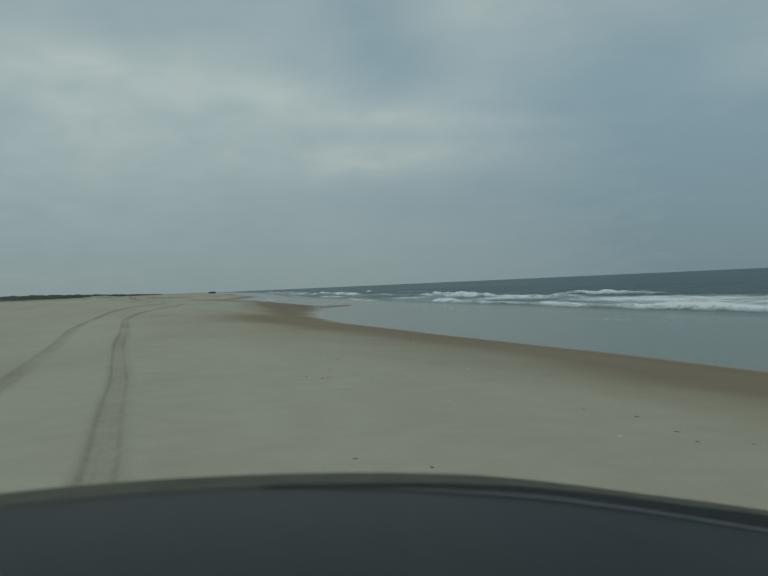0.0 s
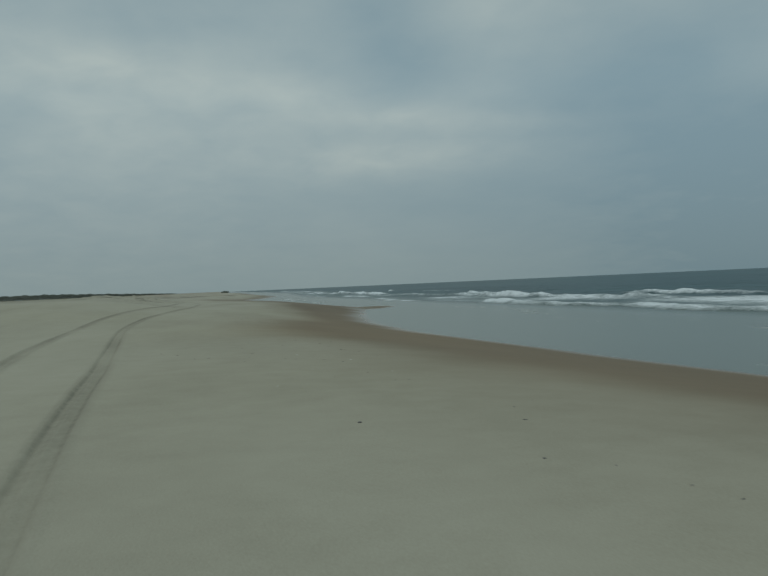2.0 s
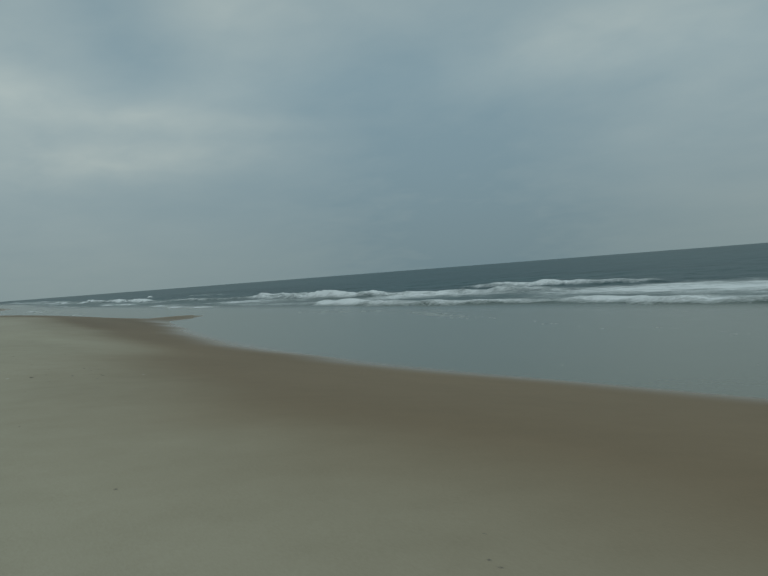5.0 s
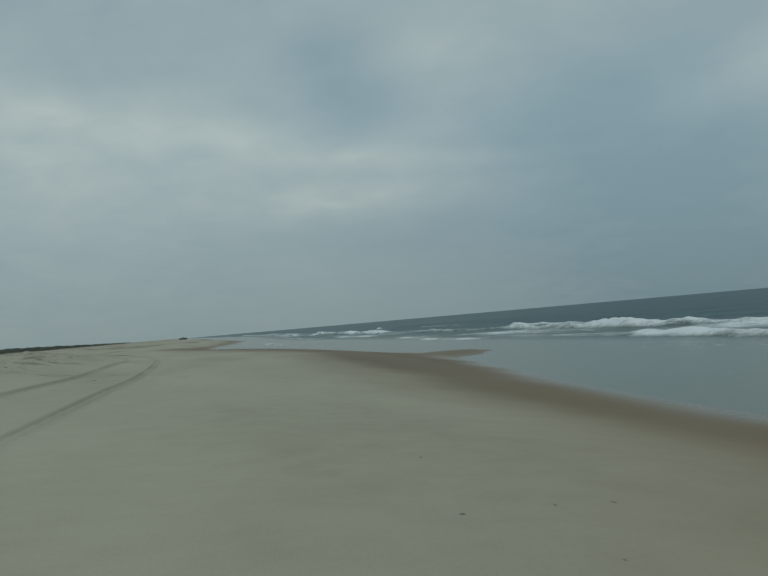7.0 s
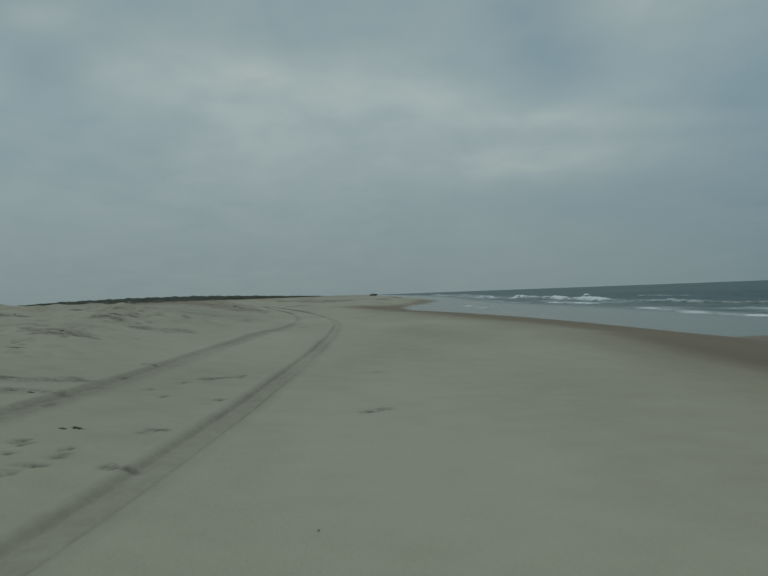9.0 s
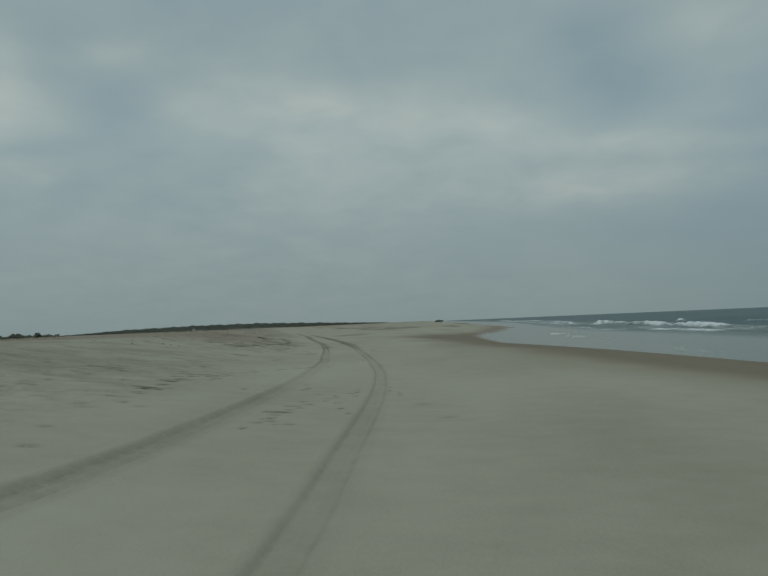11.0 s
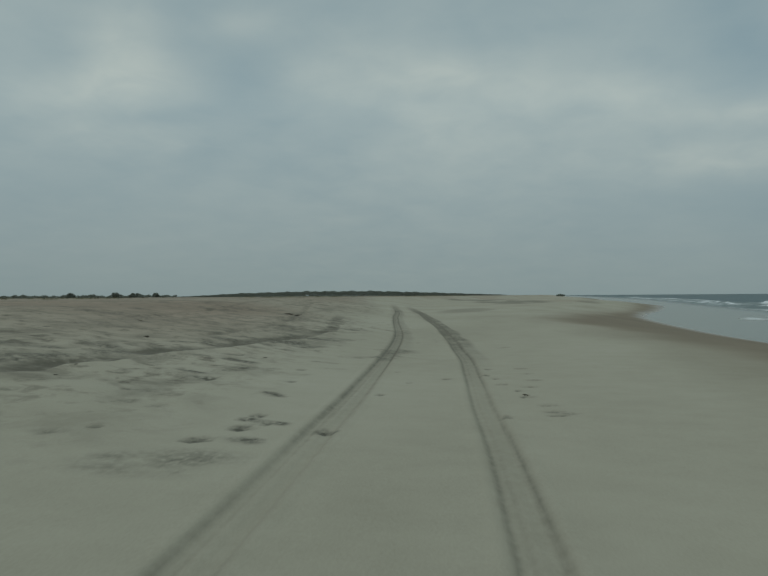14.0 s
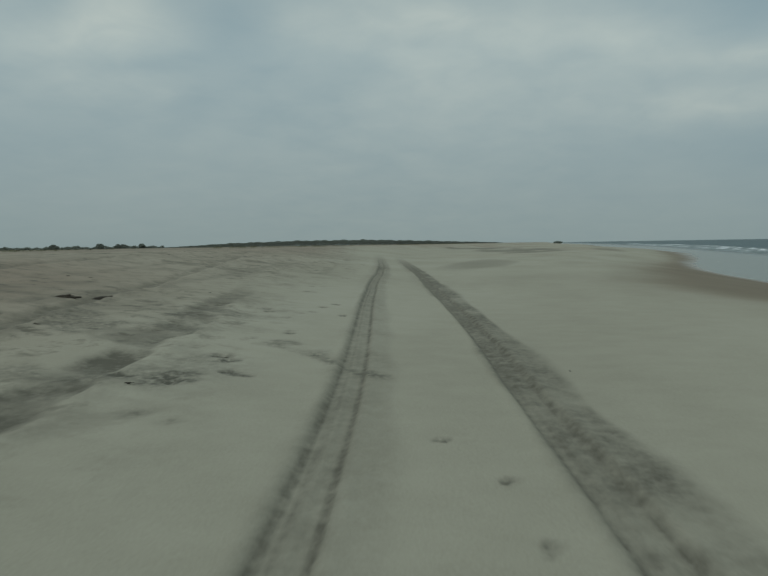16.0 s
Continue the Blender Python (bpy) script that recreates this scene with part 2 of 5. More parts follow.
def sea_material():
    m, bsdf, a, j, links = material("sea_water")
    foam = a("ShaderNodeAttribute", attr="foam").outputs["Fac"]
    film = a("ShaderNodeAttribute", attr="film").outputs["Fac"]
    streak = noise_at(a, links, 0.55, 6, 0.65, (1.0, 0.28, 1.0), 0.6)
    lace = noise_at(a, links, 2.2, 5, 0.7, (1.0, 0.4, 1.0), 0.4)
    big = noise_at(a, links, 0.03, 3, 0.5, (1.0, 0.35, 1.0))
    deep = ramp_node(a, ((0.35, (0.012, 0.050, 0.057)), (0.7, (0.026, 0.075, 0.080))))
    links.new(big, deep.inputs[0])
    base = mix_rgb(a, links, film, deep.outputs[0], (0.166, 0.170, 0.126))
    turbid = a("ShaderNodeAttribute", attr="turbid").outputs["Fac"]
    base = mix_rgb(a, links, turbid, base, (0.118, 0.150, 0.138))
    t = mathn(a, links, "ADD", mathn(a, links, "MULTIPLY", streak, 0.6), mathn(a, links, "MULTIPLY", lace, 0.4))
    froth = noise_at(a, links, 6.0, 4, 0.7, (1.0, 0.5, 1.0), 0.3)
    t = mathn(a, links, "ADD", mathn(a, links, "MULTIPLY", t, 0.75), mathn(a, links, "MULTIPLY", froth, 0.25))
    t = mathn(a, links, "MULTIPLY", mathn(a, links, "SUBTRACT", t, 0.5), 2.3)
    t = mathn(a, links, "MULTIPLY", mathn(a, links, "ADD", mathn(a, links, "SUBTRACT", foam, 0.27), t), 1.9, True)
    base = mix_rgb(a, links, t, base, (0.74, 0.77, 0.77))
    links.new(base, bsdf.inputs["Base Color"])
    calm = mathn(a, links, "SUBTRACT", 0.32, mathn(a, links, "MULTIPLY", film, 0.14))
    links.new(mathn(a, links, "ADD", calm, mathn(a, links, "MULTIPLY", t, 0.6), True), bsdf.inputs["Roughness"])
    bsdf.inputs["IOR"].default_value = 1.33
    links.new(mathn(a, links, "ADD", 0.12, mathn(a, links, "MULTIPLY", film, 0.12)), bsdf.inputs["Specular IOR Level"])
    ripple = noise_at(a, links, 0.9, 5, 0.6, (1.0, 0.45, 1.0))
    chop = noise_at(a, links, 0.16, 4, 0.55, (1.0, 0.4, 1.0))
    open_sea = mathn(a, links, "SUBTRACT", 1.0, mathn(a, links, "MULTIPLY", film, 0.955))
    b1 = a("ShaderNodeBump", Strength=0.8, Distance=0.9)
    b2 = a("ShaderNodeBump", Strength=0.7, Distance=0.25)
    links.new(mathn(a, links, "MULTIPLY", chop, open_sea), b1.inputs["Height"])
    links.new(mathn(a, links, "MULTIPLY", ripple, open_sea), b2.inputs["Height"])
    links.new(b1.outputs[0], b2.inputs["Normal"])
    links.new(b2.outputs[0], bsdf.inputs["Normal"])
    return m


SAND, SEA = sand_material(), sea_material()
# leaf green raised and greyed: distance haze put into the base colour
LEAF = plain("hazed_pine_leaves", (0.115, 0.132, 0.108), (0.145, 0.162, 0.134), 0.4, 0.8, bump=0.4)
BARK = plain("bark", (0.07, 0.055, 0.04), (0.13, 0.10, 0.075), 2.0, 0.9, bump=0.6)
WEED = plain("dry_seaweed", (0.050, 0.044, 0.030), (0.125, 0.108, 0.072), 14.0, 0.85, bump=0.8)
SHELL = plain("shell", (0.45, 0.42, 0.36), (0.68, 0.65, 0.58), 30.0, 0.5, bump=0.3)
DARKSHELL = plain("dark_shell", (0.060, 0.052, 0.042), (0.14, 0.122, 0.10), 30.0, 0.5, bump=0.3)
WOOD = plain("driftwood", (0.035, 0.030, 0.024), (0.10, 0.085, 0.065), 9.0, 0.9, bump=0.8)
GRASS = plain("beach_grass", (0.17, 0.165, 0.10), (0.27, 0.25, 0.16), 3.0, 0.9, bump=0.2)
PAINT = plain("blue_black_car_paint", (0.006, 0.010, 0.012), (0.010, 0.015, 0.018), 3.0, 0.30, bump=0.02, spec=0.36)
TRIM = plain("olive_edge", (0.17, 0.17, 0.135), (0.24, 0.24, 0.195), 18.0, 0.9, spec=0.05)
PLASTIC = plain("black_plastic", (0.012, 0.012, 0.013), (0.022, 0.022, 0.024), 40.0, 0.7)
RUBBER = plain("tyre_rubber", (0.015, 0.015, 0.015), (0.035, 0.034, 0.032), 30.0, 0.9)
ALLOY = plain("alloy", (0.38, 0.38, 0.38), (0.5, 0.5, 0.5), 20.0, 0.35, 0.9)
LAMP = plain("clear_lamp", (0.6, 0.62, 0.63), (0.7, 0.72, 0.73), 20.0, 0.1, 0.2)
CREASE_GLINT = plain("crease_glint", (0.06, 0.066, 0.07), (0.085, 0.092, 0.096), 20.0, 0.55, spec=0.3)
# lighter copy of the car paint, with its sheen put into the colour
PAINT_SHEEN = plain("paint_sheen", (0.030, 0.033, 0.036), (0.046, 0.049, 0.052), 22.0, 0.6, spec=0.2)
ORANGE = plain("orange_card", (0.42, 0.07, 0.025), (0.52, 0.10, 0.04), 6.0, 0.6)
GREEN = plain("green_card", (0.06, 0.28, 0.22), (0.10, 0.36, 0.29), 6.0, 0.6)
INK = plain("ink", (0.01, 0.01, 0.012), (0.02, 0.02, 0.024), 6.0, 0.7)
SEAT = plain("grey_seat_cloth", (0.05, 0.05, 0.052), (0.09, 0.09, 0.092), 60.0, 0.95)

# ------------------------------------------------------------------ shape of the shore


def curve(points, blur=6.0):
    """A smooth x over y through rounded points."""
    ys = np.arange(-400.0, 6000.0, 1.0)
    v = np.interp(ys, [p[0] for p in points], [p[1] for p in points])
    k = np.exp(-0.5 * (np.arange(-30, 31) / blur) ** 2)
    v = np.convolve(np.pad(v, 30, mode="edge"), k / k.sum(), mode="valid")
    return lambda y: np.interp(y, ys, v)


water_edge = curve([(-300, 10), (-60, 14), (0, 14.6), (20, 14.0), (32, 12.2), (45, 10.6), (60, 9.0), (74, 9.1), (85, 10.4), (96, 12.2), (110, 14.0),
                    (128, 13.8), (146, 11.0), (154, 9.0), (160, 7.7), (165, 6.6), (171, 5.5), (180, 4.4), (190, 3.7), (208, 3.0), (222, 3.0), (232, 3.8), (245, 5.2), (270, 9.5), (330, 16), (420, 12), (600, 14), (900, 6), (6000, -60)], 4.0)
wet_top = curve([(-300, 4), (-40, 7.0), (9, 6.4), (13.5, 6.0), (20, 5.3), (26, 4.3), (32, 2.9), (38, 1.7), (44, 0.9), (54, 0.6), (62, 2.2), (66, 3.6), (72, 4.2), (92, 4.6), (106, 4.8), (116, 3.2), (120, 2.2),
                 (127, 0.8), (134, -0.2), (142, -1.3), (149, -2.3), (155, -3.0), (162, -4.2), (171, -5.6), (177, -6.2), (185, -6.2), (200, -4.4), (215, -2.2), (230, 0.2), (270, 6.0), (330, 11), (420, 4), (600, 6), (900, -2), (6000, -68)], 3.5)
surf_line = curve([(-300, 38), (0, 33.5), (60, 30.3), (95, 29), (125, 27.6), (150, 27), (200, 26), (240, 23), (330, 26), (500, 34), (900, 34), (6000, -30)], 8.0)
rut_right = curve([(-60, 2.4), (0, -0.4), (6.6, -0.95), (10, -1.23), (15.7, -1.74), (22.7, -2.6), (29, -3.15), (36, -3.8), (41.6, -4.35), (46, -4.85), (53, -5.3), (62, -5.45), (70, -4.98), (75, -4.75), (80, -4.5), (85, -4.3), (90, -4.15),
                   (95, -4.09), (100, -4.07), (105, -4.11), (110, -4.19), (115, -4.34), (120, -4.64), (125, -5.15), (130, -5.76), (135, -6.42), (140, -7.1), (145, -7.79), (150, -8.56),
                   (155, -9.45), (160, -10.34), (165, -11.27), (170, -12.28), (175, -13.3), (180, -14.29), (185, -15.29), (190, -16.32), (195, -17.37), (200, -18.42), (210, -20.57), (220, -22.75),
                   (230, -24.97), (300, -44), (6000, -44)], 3.0)
rut_left = curve([(-60, 0.6), (0, -2.1), (14.4, -3.5), (18, -3.87), (24, -4.45), (30, -5.2), (36, -6), (46, -6.9), (54, -7.35), (61, -7.6), (72, -7.2), (79, -6.55), (85, -6.2), (90, -6.12), (95, -6.13), (100, -6.09),
                  (105, -6.04), (110, -6.1), (115, -6.28), (120, -6.52), (125, -6.94), (130, -7.45), (135, -8.1), (140, -8.78), (145, -9.47), (150, -10.22), (155, -11.04), (160, -12.02),
                  (165, -13.11), (170, -14.13), (175, -15.07), (180, -15.98), (185, -16.9), (190, -17.9), (195, -18.92), (200, -19.97), (210, -22.11), (220, -24.29), (230, -26.51), (300, -46),
                  (6000, -46)], 3.0)


def smooth(v, lo, hi):
    t = np.clip((v - lo) / (hi - lo), 0, 1)
    return t * t * (3 - 2 * t)


def value_noise(x, y, scale, seed):
    """Smooth random field for arrays, -1 to 1."""
    rng = np.random.RandomState(seed)
    table = rng.rand(256, 256) * 2 - 1
    u, v = x / scale, y / scale
    iu, iv = np.floor(u).astype(int), np.floor(v).astype(int)
    fu, fv = u - iu, v - iv
    fu, fv = fu * fu * (3 - 2 * fu), fv * fv * (3 - 2 * fv)
    g = lambda a, b: table[a % 256, b % 256]
    return (g(iu, iv) * (1 - fu) + g(iu + 1, iv) * fu) * (1 - fv) + (g(iu, iv + 1) * (1 - fu) + g(iu + 1, iv + 1) * fu) * fv


WATER = -1.30


lane = curve([(-300, 2), (0, 0.0), (50, -2.3), (80, -2.64), (102, -3.26), (115, -4.35), (124, -5.55), (134.5, -7.1), (150, -9.5), (170, -12.7), (200, -17.5), (300, -30), (6000, -30)], 2.0)
MOUNDS = [(-10.0, 103.0, 2.6, 3.6, 0.40), (-8.9, 94.2, 1.3, 2.2, 0.18), (-13.5, 98.5, 3.0, 3.0, 0.22), (-15.0, 112.0, 3.5, 4.0, 0.14), (-20.0, 186.0, 4.0, 7.0, 0.12)]
SPITS = [(15.4, 113.0, 3.4, 6.0, 0.16), (20.5, 52.0, 0.7, 5.0, 0.13)]   # low bars that stand out of the swash
DUNES = [(-36.0, 165.0, 15.0, 30.0, 0.12), (-23.0, 116.0, 8.0, 14.0, 0.17)]   # broad swells inland


def bank_height(x, y):
    """The upper beach: a slope rising inland from the driven lane to a low terrace."""
    d = (lane(y) - x - 1.0) / 0.8
    rise = 0.8 * np.log1p(np.exp(np.clip(d, -40, 40))) * 0.14
    return smooth(y, 45, 85) * np.minimum(rise, 1.15 - 0.12 * np.exp(-np.maximum(rise - 1.0, 0) / 0.12))


def base_height(x, y):
    """The beach: level on top, falling to the sea, hummocks and dunes inland."""
    u = x - water_edge(y)
    s = (u + 9.5) / 1.6
    fall = 1.6 * np.where(s > 30, s, np.log1p(np.exp(np.clip(s, -40, 30)))) * 0.137
    z = -np.minimum(fall, 1.36 + 0.006 * np.maximum(u, 0))
    inland = -x - 14 - 0.0 * y
    up_beach = bank_height(x, y)
    z = z + up_beach + (0.75 - 0.62 * up_beach) * smooth(inland, 20, 160)
    for mx, my, rx, ry, h in MOUNDS:
        q = ((x - mx) / rx) ** 2 + ((y - my) / ry) ** 2
        z = z + h * np.exp(-q) * (1 + 0.5 * value_noise(x, y, 1.1, 8) + 0.3 * value_noise(x, y, 0.5, 9))
    for mx, my, rx, ry, h in SPITS:
        z = z + h * np.exp(-((x - mx - 0.10 * (y - my)) / rx) ** 2 - ((y - my) / ry) ** 2) * (1 + 0.3 * value_noise(x, y, 2.0, 13))
    for mx, my, rx, ry, h in DUNES:
        z = z + h * np.exp(-((x - mx) / rx) ** 2 - ((y - my) / ry) ** 2) * (1 + 0.25 * value_noise(x, y, 6.0, 12))
    z = z + 0.03 * value_noise(x, y, 9.0, 3) * smooth(-u, 8, 14)
    hum = smooth(inland, 30, 90)
    z = z + hum * (1 - 0.5 * up_beach) * (0.50 * np.maximum(value_noise(x, y, 26.0, 5), 0) + 0.25 * value_noise(x, y, 9.0, 6))
    return z


PRINTS = []                      # x, y, radius, strength
rng = random.Random(7)


def trail(x0, y0, x1, y1, n, r, k, stray):
    for i in range(n):
        f = i / (n - 1)
        PRINTS.append((x0 + (x1 - x0) * f + rng.uniform(-stray, stray), y0 + (y1 - y0) * f + rng.uniform(-stray, stray), r * rng.uniform(0.8, 1.25), k * rng.uniform(0.6, 1.2)))


# footprints and kicked-up spots on the upper beach and round the ruts
for spots, r, k in (
        (((-6.3, 92.0), (-7.3, 88.8), (-6.6, 89.4), (-6.2, 88.9), (-6.8, 87.8), (-6.3, 88.0), (-5.6, 89.0), (-5.4, 90.1), (-5.2, 90.9), (-4.8, 91.3), (-4.6, 88.6), (-5.1, 84.7), (-5.2, 84.3), (-5.1, 84.3), (-4.6, 84.4), (-5.2, 84.0), (-4.8, 86.0), (-5.5, 85.0), (-5.4, 89.9), (-4.8, 91.6), (-6.17, 87.2), (-5.59, 85.1), (-5.48, 84.65), (-5.16, 84.95), (-4.66, 84.45), (-4.49, 84.4), (-5.27, 88.5), (-4.67, 88.1), (-5.59, 89.15), (-6.23, 90.15), (-6.67, 89.45), (-6.88, 88.0)), 0.062, 0.8),
        (((-8.15, 113.3), (-8.15, 113.2), (-7.95, 113.3), (-8.36, 115.1), (-8.46, 115.1), (-8.26, 115.1), (-8.36, 115.8), (-8.16, 115.7), (-8.45, 116.8), (-8.35, 116.8), (-8.05, 117.3), (-8.15, 117.2), (-8.13, 118.2), (-7.93, 118.1), (-8.15, 114.2), (-8.15, 114.1)), 0.10, 1.0),
        (((-7.85, 116.8), (-7.95, 116.8), (-7.86, 116.2), (-7.86, 116.3), (-9.41, 119.7), (-9.1, 120.1), (-7.73, 118.6), (-7.91, 119.4), (-8.03, 118.1), (-7.94, 117.5), (-7.99, 120.8), (-5.86, 116.2), (-5.86, 115.7), (-6.05, 117.1)), 0.065, 1.1),
        (((-7.78, 121.2), (-7.57, 121.8), (-7.56, 122.3), (-7.25, 123), (-7.25, 123.4), (-7.14, 123.6), (-7.14, 124.1), (-7.02, 124.8), (-7.9, 119.9), (-7.8, 120), (-7.99, 120.6), (-7.79, 120.5), (-8.29, 120.9), (-9.74, 124.1), (-9.44, 124)), 0.065, 1.1),
        (((-10.52, 133.3), (-10.53, 133.1), (-10.01, 134.2), (-10.02, 133.6), (-9.73, 133), (-8.95, 131.3), (-9.2, 137.6), (-8.99, 137.2), (-9.09, 136.8), (-9.19, 136), (-8.39, 137.2), (-11.64, 145.8), (-11.16, 146.4), (-9.91, 140.8), (-11.97, 143.4), (-11.77, 143.5), (-10.8, 139.9)), 0.085, 1.0),
        (((-13.14, 158.3), (-12.94, 158.1), (-12.63, 157.4), (-12.73, 157.5), (-13.73, 157.4), (-12.93, 156.7), (-12.93, 156.6), (-13.33, 156.6), (-13.95, 166.2), (-13.95, 165.3), (-14.35, 163.3), (-15.35, 163), (-15.25, 163.4), (-13.25, 164), (-14.04, 159.6)), 0.085, 1.1),
        (((-6.82, 145.1), (-6.75, 144.1), (-6.6, 143), (-6.63, 142), (-6.61, 141.5), (-7.45, 144.8), (-7.37, 143.6), (-6.99, 142.2), (-7.96, 142.8), (-8.42, 142), (-8.9, 143.6), (-10.42, 155.6), (-9.92, 154.7), (-9.68, 153.7), (-7.59, 151.6), (-7.68, 151.1), (-10.1, 152.9)), 0.065, 0.9)):
    PRINTS += [(x, y, r * rng.uniform(0.8, 1.2), 1.6 * k * rng.uniform(0.75, 1.1)) for x, y in spots]
trail(-5.6, 127.0, -3.0, 132.5, 7, 0.08, 0.5, 0.2)
for i in range(40):
    PRINTS.append((-8.0 - abs(rng.gauss(0, 5)), rng.uniform(84, 120), rng.uniform(0.07, 0.16), rng.uniform(0.4, 0.9)))
for i in range(520):
    y = rng.uniform(133, 205)
    PRINTS.append((float(rut_left(y)) - 0.9 - abs(rng.gauss(0, 7)), y, rng.uniform(0.05, 0.11) * (1 + max(0, y - 150) * 0.012), rng.uniform(0.3, 1.0)))
PRINTS += [(x, y, 0.060, 1.2) for x, y in ((-6.85, 114.88), (-5.56, 110.6), (-5.5, 110.74), (-5.48, 113.3), (-5.47, 114.9), (-5.12, 114.7), (-5.2, 114.1), (-4.91, 115.3), (-4.86, 116.1), (-4.92, 113.3), (-6.86, 115.0),
                                            (-5.08, 114.35), (-5.16, 113.59), (-5.32, 112.88), (-5.48, 111.94), (-5.36, 112.23), (-5.54, 111.15), (-5.44, 110.37), (-5.56, 110.18), (-5.59, 109.52), (-4.82, 115.61), (-4.77, 114.79))]
PRINTS += [(x, y, 0.058, 1.3) for x, y in ((-4.22, 115.9), (-3.99, 115.35), (-3.96, 114.9), (-3.45, 112.9), (-3.25, 111.9), (-3.15, 111.1), (-4.75, 112.4), (-4.55, 111.7), (-4.26, 116.7), (-6.2, 139))]
PRINTS += [(x, y, 0.075, 1.0) for x, y in ((-7.62, 121.9), (-7.58, 122.05), (-7.6, 122.5), (-7.5, 122.6), (-7.4, 123.15), (-7.3, 123.05), (-7.4, 123.7), (-7.26, 123.76), (-7.22, 124.4), (-7.1, 124.2), (-7.15, 124.9),
                                           (-8.45, 126.7), (-8.75, 127.3), (-8.48, 123.8), (-8.34, 125.0), (-8.46, 122.9), (-6.68, 125.28), (-6.76, 127.05), (-7.13, 124.6), (-8.23, 124.7))]
PRINTS += [(x, y, 0.07, 1.0) for x, y in ((-5.15, 126.6), (-5.16, 126.1), (-5.04, 126.0), (-5.07, 125.45), (-6.11, 130.5), (-6.04, 129.9), (-5.6, 131.6), (-6.69, 130.45), (-6.27, 129.3), (-6.7, 125.4), (-6.63, 140.7), (-6.23, 139.3), (-6.73, 138.7), (-7.06, 142.2),
                                          (-6.31, 139.9), (-6.0, 139.25), (-7.18, 143.1), (-8.5, 140.25), (-6.73, 141.45))]
for i in range(60):
    y = rng.uniform(92, 120)
    PRINTS.append((float(rut_left(y)) - 0.8 - abs(rng.gauss(0, 3.0)), y, rng.uniform(0.06, 0.10), rng.uniform(0.5, 1.1)))
PRINTS += [(-2.75, 88, 0.09, 1.0), (-2.58, 88.2, 0.08, 0.9), (-2.7, 92.9, 0.09, 0.7)]
